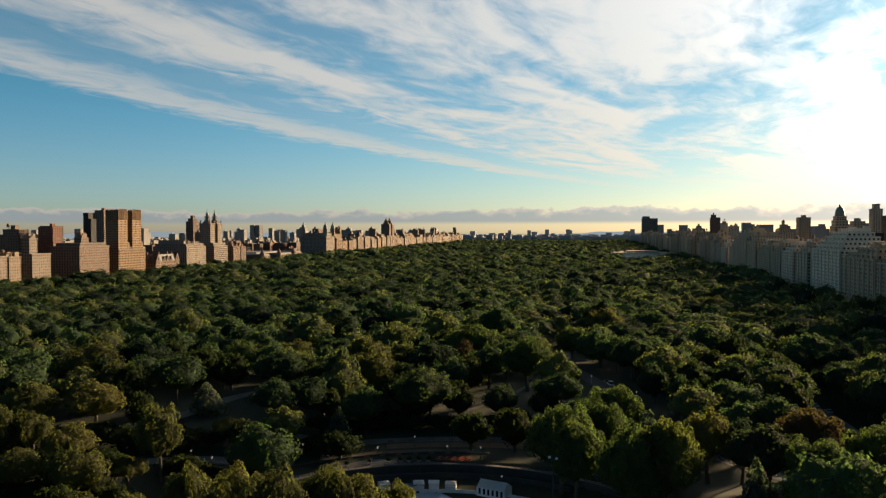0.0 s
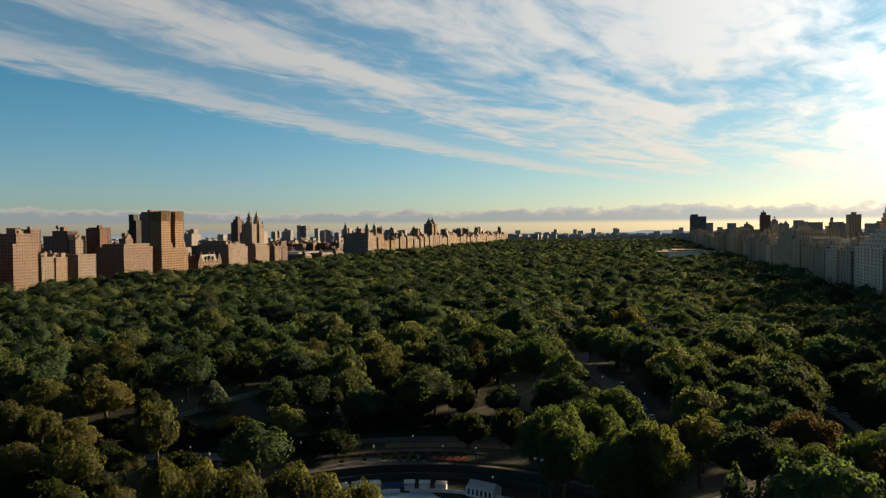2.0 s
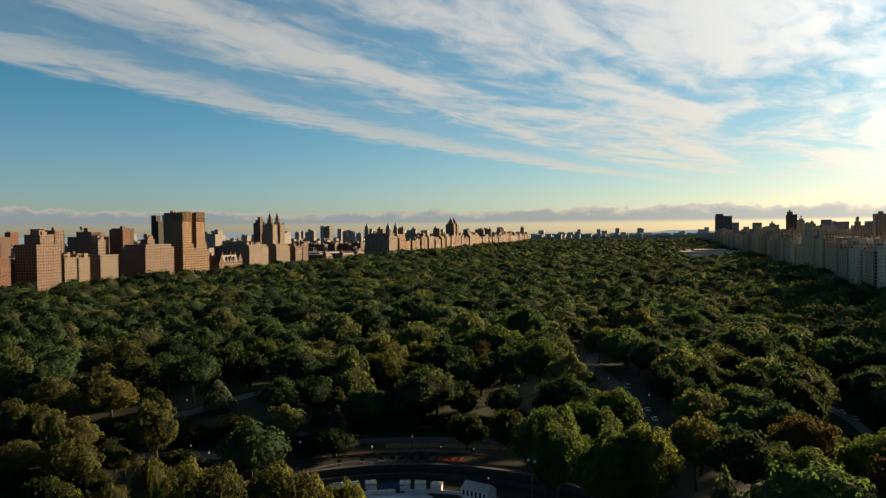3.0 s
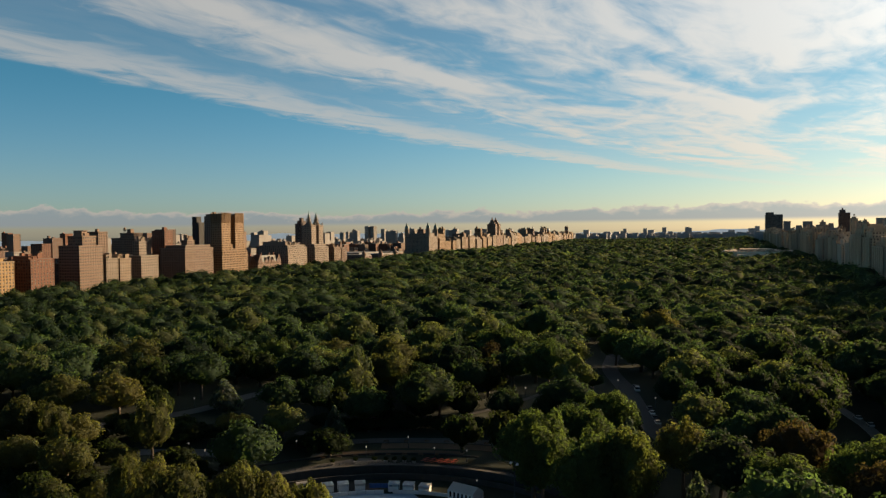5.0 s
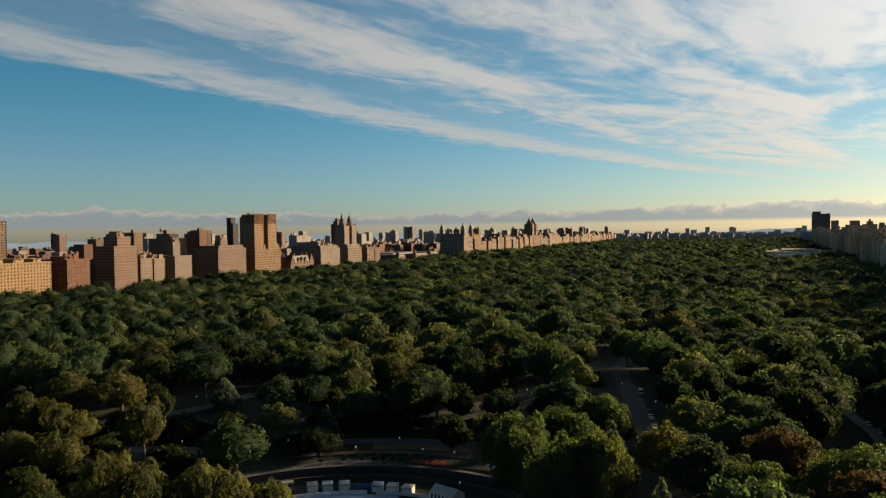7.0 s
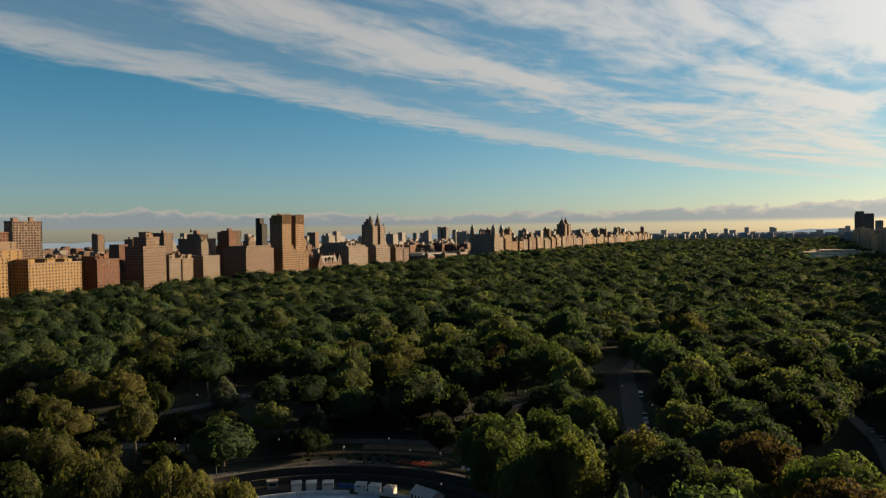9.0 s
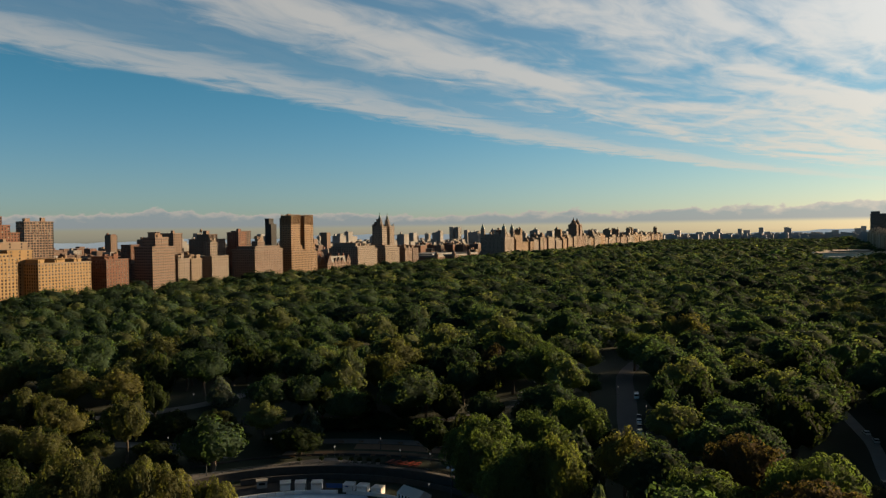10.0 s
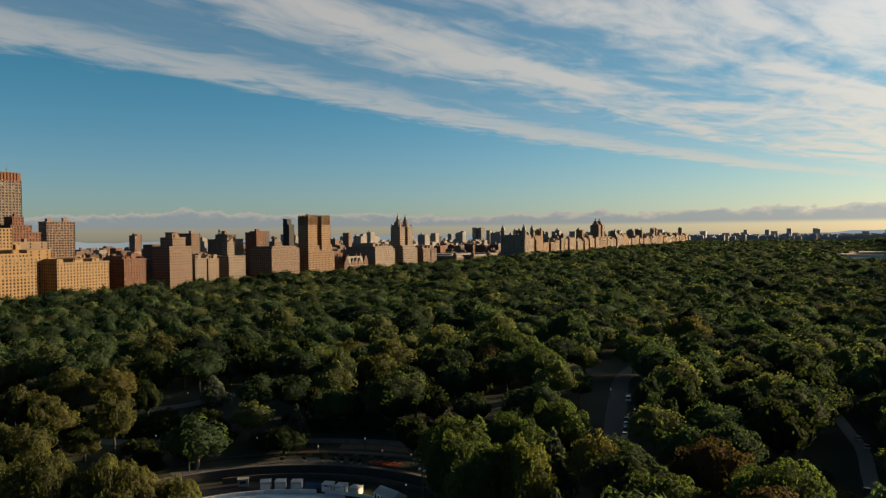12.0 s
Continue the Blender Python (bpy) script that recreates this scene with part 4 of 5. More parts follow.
box_part("crown", [(-22.2, -29.2, 147.6, 22.2, 29.2, 157.0)] + [(22.2, -28 + 4.0 * i, 147.6, 22.9, -26.6 + 4.0 * i, 157.4) for i in range(14)], RED, tower, "red-brown ribbed crown")
for k in range(5):
    part("mast", lathe([(0.5, 157.0), (0.4, 163.0 + k % 3), (0.0, 164.0 + k % 3)], 6, 18.0, -22 + 9.0 * k), tower, "pale roof mast", LIMESTONE)
block("red-brown brick stepped apartment tower", RED, -800, -760, 560, 602, 86, [(6, 6, 8, 8, 95), (12, 12, 14, 14, 105)], tanks=0, clutter=1, group=W)
block("concrete apartment tower with a grid of dark balconies", TAN, -854, -838, 660, 702, 101, bay=4.2, open_w=3.2, open_h=2.3, tanks=0, clutter=3, group=W)
block("cream-painted low block with few windows", CREAM, -745, -700, 530, 570, 75, bay=12, tanks=0, clutter=1, group=W)
block("ochre brick tower block", OCHRE, -725, -680, 470, 518, 90, tanks=0, group=W)
block("ochre brick rear wing", OCHRE, -690, -650, 514, 541, 67, bay=8, tanks=0, clutter=1, group=W)
block("dark unlit apartment tower with a stepped side", BLACKENED, -709, -697, 981, 994, 96, [(0, 4, 0, 2, 105)], tanks=0, clutter=0, group=W, open_w=0.6, open_h=1.0)
block("pale apartment tower topped with masts", TAN, -797, -777, 1126, 1144, 109, [(2, 2, 2, 2, 113)], tanks=0, clutter=1, group=W)
block("brown brick tower with stepped top", BROWN, -908, -890, 1620, 1650, 100, [(3, 3, 5, 5, 107), (6, 6, 10, 10, 114)], tanks=0, clutter=0, group=W)
block("tan brick mid-height tower", TAN, -718, -690, 771, 787, 83, tanks=0, clutter=1, group=W)
block("tan brick stepped tower with a hipped roof house", TAN, -760, -720, 868, 902, 74, [(8, 8, 8, 8, 81)], tanks=1, clutter=1, group=W)
block("pale slab tower with a flat top, one of a pair", HAZE_STONE, -1690, -1668, 3640, 3680, 106, tanks=0, clutter=0, group=W)
block("pale slab tower with a flat top, one of a pair", HAZE_STONE, -1660, -1638, 3640, 3680, 105, tanks=0, clutter=0, group=W)


def twin_towers():
    """The tan brick twin-towered block at the corner of the cross street."""
    y0, y1 = 942, 1008
    ob = block("tan brick twin-towered apartment block with tall vertical piers", ORANGE, WEST - 66, WEST, y0, y1, 49, [(3, 0, 1, 2, 53), (38, 2, 1.5, 3, 56)], clutter=0, tanks=0, group=W)
    cx, cy, base = WEST - 33, (y0 + y1) / 2, 3.0
    for k, (ya, yb) in enumerate(((944, 967), (977, 1000))):
        x1 = WEST - 1.5
        x0 = x1 - 19
        lw, core = lattice(x0 - cx, x1 - cx, ya - cy, yb - cy, 50, 104, 3.4, 3.3, 1.4, 1.8)
        tagged(box_part("tower", lw, ORANGE, ob, "brick tower with vertical piers"), kind="stuff")
        tagged(box_part("window_glazing", [core], GLASS, ob), kind="stuff")
        fins = []
        for i in range(9):
            c = ya - cy + (yb - ya) * (i + 0.5) / 9
            fins += [(x1 - cx - 0.3, c - 0.5, 92, x1 - cx + 0.7, c + 0.5, 107)]
        for i in range(7):
            c = x0 - cx + (x1 - x0) * (i + 0.5) / 7
            fins += [(c - 0.5, ya - cy - 0.7, 92, c + 0.5, ya - cy + 0.3, 107)]
        box_part("tower_crown", fins, ORANGE, ob, "ribbed brick tower crown")
        box_part("tower_roof", [(x0 - cx + 0.6, ya - cy + 0.6, 104, x1 - cx - 0.6, yb - cy - 0.6, 105.4)], TAR, ob)
    box_part("link_block", [(WEST - 19 - cx, 966 - cy, 50, WEST - 10 - cx, 978 - cy, 103)], ORANGE, ob)
    box_part("terrace_block", [(WEST - 10 - cx, 968 - cy, 50, WEST - 4 - cx, 976 - cy, 60), (WEST - 12 - cx, 1001 - cy, 50, WEST - 2.5 - cx, 1004.5 - cy, 61)], ORANGE, ob)


def gabled_house():
    """The many-gabled house with steep slate roofs."""
    y0, y1 = 1034, 1102
    ob = thing("gabled_apartment_house", "buff brick gabled house with steep dark slate roofs", "building", (WEST - 30, 1068, 3.0), group=W)
    lw, core = lattice(-30, 30, y0 - 1068, y1 - 1068, -3, 29, 3.9, 4.2, 1.6, 2.3)
    tagged(box_part("wall", lw, TAN, ob), kind="stuff")
    tagged(box_part("window_glazing", [core], GLASS, ob), kind="stuff")
    bm = bmesh.new()
    for s in (-1, 1):
        a = [bm.verts.new(c) for c in ((-30 if s < 0 else 20, -33, 29.5), (-20 if s < 0 else 30, -33, 29.5), (-20 if s < 0 else 30, 33, 29.5), (-30 if s < 0 else 20, 33, 29.5))]
        b = [bm.verts.new(c) for c in ((-26 if s < 0 else 24, -28, 40), (-24 if s < 0 else 26, -28, 40), (-24 if s < 0 else 26, 28, 40), (-26 if s < 0 else 24, 28, 40))]
        for i in range(4):
            bm.faces.new((a[i], a[(i + 1) % 4], b[(i + 1) % 4], b[i]))
        bm.faces.new(b)
    for s in (-1, 1):
        a = [bm.verts.new(c) for c in ((-20, -33 if s < 0 else 23, 29.5), (20, -33 if s < 0 else 23, 29.5), (20, -23 if s < 0 else 33, 29.5), (-20, -23 if s < 0 else 33, 29.5))]
        b = [bm.verts.new(c) for c in ((-20, -29 if s < 0 else 27, 39), (20, -29 if s < 0 else 27, 39), (20, -27 if s < 0 else 29, 39), (-20, -27 if s < 0 else 29, 39))]
        for i in range(4):
            bm.faces.new((a[i], a[(i + 1) % 4], b[(i + 1) % 4], b[i]))
        bm.faces.new(b)
    bmesh.ops.recalc_face_normals(bm, faces=bm.faces)
    part("roof", bm, ob, "steep dark slate roof", SLATE)

    def gable(x, y, wide, high, south):
        g = bmesh.new()
        prof = [(-wide / 2, 28), (wide / 2, 28), (wide / 2, 31), (wide / 4, 28 + high * 0.62), (0, 28 + high), (-wide / 4, 28 + high * 0.62), (-wide / 2, 31)]
        rows = []
        for d in (0.5, -9.0):
            rows.append([g.verts.new((x + p, y - d, z) if south else (x + d, y + p, z)) for p, z in prof])
        for i in range(len(prof)):
            g.faces.new((rows[0][i], rows[0][(i + 1) % len(prof)], rows[1][(i + 1) % len(prof)], rows[1][i]))
        g.faces.new(rows[0])
        g.faces.new(rows[1][::-1])
        bmesh.ops.recalc_face_normals(g, faces=g.faces)
        part("gable", g, ob, "stepped buff brick gable", BROWN)
        box_part("gable_window", [(x - 0.8, y - 0.6, 32, x + 0.8, y - 0.45, 35) if south else (x + 0.45, y - 0.8, 32, x + 0.6, y + 0.8, 35)], GLASS, ob)

    for y, w, h in ((-27, 12, 14), (-10, 8, 9), (0, 9, 10), (10, 8, 9), (27, 12, 14)):
        gable(30, y, w, h, False)
    for x, w, h in ((-22, 10, 12), (-7, 8, 9), (7, 8, 9), (22, 10, 12)):
        gable(x, -34, w, h, True)
    for x, y in ((-12, -28), (12, -28), (25, -18), (25, 5), (25, 18), (-12, 28)):
        box_part("chimney", [(x - 1.2, y - 0.8, 34, x + 1.2, y + 0.8, 44), (x - 1.4, y - 1.0, 43.4, x + 1.4, y + 1.0, 44.2)], RED, ob)


def lantern(parent, x, y, z, r, mat, spire=COPPER):
    """A round temple lantern with columns and a pointed copper roof."""
    bm = lathe([(r * 1.35, z), (r * 1.35, z + 3.0), (r * 0.75, z + 3.0), (r * 0.75, z + 9.0), (r * 1.15, z + 9.2), (r * 1.15, z + 10.2), (r * 0.6, z + 10.4), (r * 0.6, z + 13.0)], 12, x, y)
    part("lantern", bm, parent, "round stone lantern", mat)
    for k in range(8):
        a = k * math.pi / 4
        part("column", lathe([(0.45, z + 3.0), (0.38, z + 9.2)], 6, x + r * math.cos(a), y + r * math.sin(a)), parent, "", mat)
    bm = lathe([(r * 0.72, z + 13.0), (r * 0.5, z + 15.0), (r * 0.22, z + 17.5), (r * 0.12, z + 21.0), (0.0, z + 24.0)], 12, x, y)
    part("spire", bm, parent, "green-grey copper spire", spire)


def lantern_towers():
    """The stone twin-towered block with temple lanterns."""
    y0, y1 = 1216, 1268
    cx, cy = WEST - 30, (y0 + y1) / 2
    ob = block("cream stone twin-towered apartment block with domed lanterns", LIMESTONE, WEST - 60, WEST, y0, y1, 52, [(3, 3, 3, 3, 57)], clutter=0, tanks=0, group=W)
    for ya, yb in ((1220, 1238), (1247, 1265)):
        x1 = WEST - 9
        x0 = x1 - 20
        lw, core = lattice(x0 - cx, x1 - cx, ya - cy, yb - cy, 50, 88, 3.4, 3.4, 1.4, 1.8)
        tagged(box_part("tower", lw, LIMESTONE, ob, "square stone tower"), kind="stuff")
        tagged(box_part("window_glazing", [core], GLASS, ob), kind="stuff")
        mx, my = (x0 + x1) / 2 - cx, (ya + yb) / 2 - cy
        box_part("tower_cornice", [(x0 - cx - 0.6, ya - cy - 0.6, 87.6, x1 - cx + 0.6, yb - cy + 0.6, 89.0), (mx - 6, my - 6, 89, mx + 6, my + 6, 91.5)], LIMESTONE, ob)
        for a in (-1, 1):
            for b in (-1, 1):
                part("urn", lathe([(0.9, 89), (0.9, 91), (1.3, 92), (1.0, 93.4), (0.0, 95)], 8, mx + a * 8.5, my + b * 7.5), ob, "stone corner urn", LIMESTONE)
        lantern(ob, mx, my, 91.5, 4.2, LIMESTONE)


def turreted_block():
    """The massive stone block with three corner turrets."""
    y0, y1 = 1799, 1863
    cx, cy = WEST - 33, (y0 + y1) / 2
    ob = block("massive pale stone block with copper-roofed corner turrets", LIMESTONE, WEST - 66, WEST, y0, y1, 64, [(4, 4, 4, 4, 72)], clutter=4, tanks=1, group=W)
    for x, y in ((29, -28), (29, 28), (-29, -28)):
        part("turret", lathe([(6.0, 62), (6.0, 78), (6.6, 78), (6.6, 79.5), (5.0, 80), (4.6, 84)], 8, x, y), ob, "eight-sided stone turret", LIMESTONE)
        part("turret_roof", lathe([(5.2, 84), (4.0, 88), (1.6, 91), (1.2, 95), (0.0, 97)], 8, x, y), ob, "dark copper turret roof", COPPER)


def pointed_twins():
    """The far brick block with twin stepped towers."""
    y0, y1 = 2439, 2520
    cx, cy = WEST - 30, (y0 + y1) / 2
    ob = block("brown brick block with twin stepped towers", TAN, WEST - 60, WEST, y0, y1, 60, clutter=1, tanks=0, group=W)
    for ya, yb in ((2444, 2468), (2486, 2510)):
        lw, core = lattice(-4, 24, ya - cy, yb - cy, 55, 96, 3.5, 3.6)
        tagged(box_part("tower", lw, TAN, ob, "square brick tower"), kind="stuff")
        box_part("window_glazing", [core], GLASS, ob)
        my = (ya + yb) / 2 - cy
        part("tower_top", lathe([(11, 96), (10, 102), (7, 102), (6, 109), (3, 110), (2, 114), (0, 120)], 8, 10, my), ob, "stepped pointed tower top", TAN)


def museum():
    """The low museum wings with dark roofs between the trees."""
    ob = thing("museum", "low rose-brown granite museum wings with dark roofs", "building", (WEST - 70, 1560, 3), group=W)
    wings = [(-60, -110, -3, 55, -70, 24), (-60, -60, -3, 20, 60, 26), (30, -40, -3, 62, 40, 24), (-60, 66, -3, 55, 110, 25)]
    walls, cores, caps = [], [], []
    for x0, y0, z0, x1, y1, z1 in wings:
        lw, core = lattice(x0, x1, y0, y1, z0, z1, 5.5, 5.0, 2.0, 3.2)
        walls += lw
        cores.append(core)
        caps.append((x0 + 2, y0 + 2, z1 + 0.6, x1 - 2, y1 - 2, z1 + 3.5))
    tagged(box_part("wall", walls, TAN, ob), kind="stuff")
    tagged(box_part("window_glazing", cores, GLASS, ob), kind="stuff")
    box_part("roof", caps, SLATE, ob, "dark slate roof")
    for x, y in ((55, -110), (-60, -110), (62, -40), (62, 40)):
        part("turret", lathe([(4.5, -3), (4.5, 29), (5, 29), (0, 38)], 10, x, y), ob, "round stone turret", TAN)


twin_towers()
gabled_house()
lantern_towers()
turreted_block()
pointed_twins()
museum()

# the long row farther up the west side
row = random.Random(21)
y = 1878.0
while y < 3900:
    if 2434 < y < 2525:
        y = 2526.0
    deep, wide = row.uniform(35, 55), row.uniform(24, 62)
    if y < 2439 < y + wide:
        wide = 2437 - y
    top = row.choice((48, 50, 52, 54, 56, 58, 60))
    tiers = [(3, 5, 4, 4, top + row.uniform(5, 12))] if row.random() < 0.5 else []
    if row.random() < 0.22 and wide > 30:
        tiers.append((12, 12, wide * 0.3, wide * 0.3, top + row.uniform(18, 34)))
    west("stone and brick apartment house in the far western row", row.choice((CREAM, TAN, LIMESTONE, ORANGE, CREAM)), y, y + wide - 1.5, top, deep, tiers, clutter=3, tanks=1, floor=3.6, bay=4.5)
    y += wide + (14 if row.random() < 0.4 else 0)

# east side, from the south
# these blocks stand out of view, added to cast shade on the park
for a, b, top, mat in ((60, 118, 58, GREY), (122, 190, 55, TAN), (205, 270, 60, GREY), (274, 350, 52, TAN), (365, 430, 60, GREY), (434, 500, 56, TAN), (515, 588, 60, GREY)):
    east("plain stone block beyond the park wall, unseen, added for its shade", mat, a, b, top, clutter=1, tanks=0)
east("warm stone apartment block with setback roof", STONE, 602, 660, 54, 45, [(4, 4, 4, 4, 58), (8, 6, 14, 8, 63)], windows=-1, courses=(12.0,))
east("tan brick apartment block with stone quoins", STONE, 664, 742, 55, 45, [(4, 3, 5, 5, 59), (9, 5, 18, 12, 64)], tanks=1, windows=-1, courses=(12.0,))
east("white brick apartment block with dark window bands", PALE, 750, 838, 56, 45, [(3, 3, 4, 4, 60), (6, 4, 9, 9, 64), (9, 6, 14, 14, 68), (13, 8, 22, 22, 72)], open_w=1.9, open_h=1.8, tanks=0, windows=-1, courses=(12.0,))
east("pale stone apartment block with terraced top", GREY, 841, 884, 55, 40, [(4, 4, 4, 4, 60), (8, 6, 9, 9, 66)], windows=-1, courses=(12.0,))
east("white brick apartment block with ribbon windows", PALE, 900, 950, 54, 40, [(4, 4, 4, 4, 58), (7, 6, 9, 12, 62)], open_w=2.0, open_h=1.8, windows=-1, courses=(12.0,))
east("grey stone apartment house", GREY, 953, 998, 52, 40, [(4, 4, 6, 6, 58), (8, 7, 12, 10, 64)], windows=-1, courses=(12.0,))
east("warm stone apartment house with green roof terrace", STONE, 1001, 1066, 55, 40, [(4, 4, 6, 3, 61)], windows=-1, courses=(12.0,))
east("stone apartment house with stepped roof", STONE, 1080, 1130, 62, 40, [(4, 4, 6, 6, 70)], windows=-1, courses=(12.0,))
east("tan brick apartment house with chimneys", STONE, 1133, 1220, 66, 40, [(5, 5, 10, 10, 74)], windows=-1, courses=(12.0,))
y = 1234.0
while y < 3150:
    wide, top = row.uniform(28, 62), row.uniform(50, 67)
    tiers = [(4, 4, 5, 5, top + row.uniform(4, 11))] if row.random() < 0.6 else []
    east("grey stone apartment house in the far eastern row", row.choice((GREY, STONE, STONE, PALE, GREY)), y, y + wide - 1.5, top, row.uniform(30, 42), tiers, clutter=3, tanks=1, floor=3.6, bay=4.5)
    y += wide + (15 if row.random() < 0.4 else 0)
block("dark glass hospital tower with a flat top", HAZED_GLASS, 262, 326, 3400, 3460, 128, [(2, 34, 2, 2, 137)], bay=3, open_w=2.2, open_h=2.4, tanks=0, clutter=0, group=E_)
block("grey stone tower with small roof tower", GREY, 303, 332, 2140, 2170, 82, [(8, 8, 8, 8, 89)], tanks=0, clutter=1, group=E_)
block("dark brick slender tower with a notched top", BROWN, 415, 443, 2560, 2590, 118, [(2, 12, 6, 8, 127)], tanks=0, clutter=1, group=E_)
block("brick tower with a stepped shoulder", STONE, 423, 441, 2420, 2440, 99, [(4, 4, 4, 4, 104)], tanks=1, clutter=0, group=E_)
block("grey apartment tower with roof houses", GREY, 390, 416, 2120, 2150, 88, tanks=1, clutter=3, group=E_)
block("stepped brick tower with a roof tank", STONE, 322, 345, 1320, 1350, 74, [(4, 4, 5, 5, 81), (8, 8, 10, 10, 87)], tanks=1, clutter=1, group=E_)
block("grey slab tower with a roof house", GREY, 376, 394, 1400, 1422, 100, [(6, 6, 7, 7, 104)], tanks=0, clutter=0, group=E_)
dome = block("grey stone tower with a domed green copper top", STONE, 357, 376, 1150, 1174, 84, [(1.5, 1.5, 2, 2, 92), (3, 3, 4, 4, 98)], tanks=0, clutter=0, group=E_)
part("tower_top", lathe([(6.6, 95.4), (6.6, 98), (6.3, 100), (5.8, 103), (4.7, 106), (3.0, 108.2), (1.4, 109.2), (1.2, 111.4), (0.4, 112.4), (0, 114.5)], 12), dome, "pointed green copper dome", COPPER)
block("grey apartment tower behind the row", GREY, 421, 437, 1270, 1290, 92, tanks=0, clutter=2, group=E_)
block("tall grey slender tower with a small top", GREY, 462, 476, 1310, 1328, 112, [(3, 3, 4, 4, 120)], tanks=0, clutter=0, group=E_)
block("brown apartment tower with roof houses", BROWN, 395, 416, 1060, 1086, 97, [(4, 4, 5, 5, 101)], tanks=1, clutter=1, group=E_)
block("dark screened plant room tower", BLACKENED, 267, 286, 778, 800, 76, bay=20, open_w=0.3, tanks=0, clutter=0, group=E_)


# tall unseen rows closing the park south and south-west; dark towers block low skylight
south = random.Random(9)
x = -640.0
while x < 330:
    wide = south.uniform(34, 62)
    top = south.choice((70, 85, 110, 130, 160, 190, 220))
    block("tall dark tower south of the park, unseen, added to block skylight", south.choice((BLACKENED, BROWN, BLACKENED)), x, x + wide, -215 - south.uniform(0, 30), -160, top, floor=4.0, bay=5.0, open_w=3.4, open_h=2.6, clutter=1, tanks=0, group="towers south of the park", name="office_tower")
    x += wide + south.choice((2, 16))
for a, b, top in ((-150, -60, 90), (-40, 40, 60), (60, 140, 70), (160, 240, 58), (262, 330, 62), (345, 402, 60)):
    west("plain brick apartment block beside the park", TAN, a, b, top, clutter=1, tanks=0, bay=6.0, floor=4.0)


def gallery():
    """The long low art museum in the trees, pale stone with glass roofs."""
    ob = thing("art_museum", "long low pale stone museum with glass roof slopes", "building", (150, 1880, 3), group=E_)
    box_part("wall", [(-75, -110, -3, 70, 130, 22), (-50, -150, -3, 60, -112, 17), (-95, -60, -3, -76, 60, 15)], PALE, ob)
    bm = bmesh.new()
    for s in (-1, 1):
        a = [bm.verts.new(c) for c in ((-95, s * 80 - 40, 15), (-76, s * 80 - 40, 24), (-76, s * 80 + 20, 24), (-95, s * 80 + 20, 15))]
        bm.faces.new(a)
    bmesh.ops.recalc_face_normals(bm, faces=bm.faces)
    bmesh.ops.solidify(bm, geom=bm.faces[:], thickness=0.4)
    part("glass_roof", bm, ob, "sloping glass roof", GLASS)
    box_part("roof", [(-72, -107, 22, 67, 127, 23.2), (-40, -60, 23.2, 30, 40, 26)], GREY, ob)


gallery()

# the streets behind the two rows: separate houses near, joined far off
city = random.Random(33)
count = 0
far_boxes = {0: [], 1: []}
for k in range(8000):
    x = city.uniform(-2300, -690)
    y = city.uniform(420, 4300)
    if x > -700 - 8 or math.degrees(math.atan2(x - 105, y - 40)) < -62:
        continue
    gx, gy = x % 92, y % 80
    if gx < 18 or gy < 14:
        continue
    far_boxes[0].append((x, y))
picked = []
cells = set()
for x, y in far_boxes[0]:
    key = (int(x // 31), int(y // 36))
    if key in cells:
        continue
    cells.add(key)
    picked.append((x, y))
picked.sort(key=lambda q: math.hypot(q[0] + 500, q[1] - 500))


def clash(x0, x1, y0, y1):
    for a, b, c, d in ((-850, -755, 540, 610), (-900, -845, 655, 710), (-750, -640, 460, 575), (-720, -685, 975, 1026), (-800, -772, 1120, 1150), (-912, -886, 1615, 1655), (-765, -685, 765, 905), (-770, -600, 1440, 1690)):
        if x0 < b and x1 > a and y0 < d and y1 > c:
            return True
    return False


far_walls, far_roofs = {m: [] for m in (HAZE_STONE, TAN, BROWN, RED, HAZE_PALE_STONE)}, []
made = 0
for x, y in picked:
    w, d = city.uniform(16, 27), city.uniform(18, 31)
    h = city.choice((15, 16, 18, 20, 22, 24, 27, 33, 42)) + city.uniform(0, 5)
    if city.random() < 0.025:
        h = city.uniform(64, 88)
    if y < 900:
        h = min(h, 62)
    if clash(x - 2, x + w + 2, y - 2, y + d + 2):
        continue
    if made < 190:
        block("brick apartment house in the streets west of the park", city.choice((TAN, BROWN, RED, BROWN, RED, LIMESTONE)), x, x + w, y, y + d, h, clutter=city.choice((0, 1, 2)), tanks=city.choice((0, 0, 1)), group="houses behind the western row")
        made += 1
    else:
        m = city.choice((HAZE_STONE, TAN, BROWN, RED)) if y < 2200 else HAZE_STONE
        lw, core = lattice(x, x + w, y, y + d, 0, h, 5.5, 7.0, 2.6, 2.6)
        far_walls[m] += [lw[i] for i in range(len(lw))] if y < 1500 else [(x, y, 0, x + w, y + d, h)]
        if y < 1500:
            far_roofs.append(core)
        far_roofs.append((x + 0.5, y + 0.5, h, x + w - 0.5, y + d - 0.5, h + 0.7))
        if city.random() < 0.6:
            a, b = x + city.uniform(2, 8), y + city.uniform(2, 8)
            far_walls[m].append((a, b, h, a + 5, b + 5, h + city.uniform(3, 7)))
# east side streets and the town beyond the park's far end
for k in range(900):
    x, y = city.uniform(300, 1500), city.uniform(1000, 4500)
    w, d, h = city.uniform(18, 32), city.uniform(18, 36), city.uniform(25, 62) if city.random() < 0.9 else city.uniform(70, 105)
    if math.degrees(math.atan2(x, y)) < 27:
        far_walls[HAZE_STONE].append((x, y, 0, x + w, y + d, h))
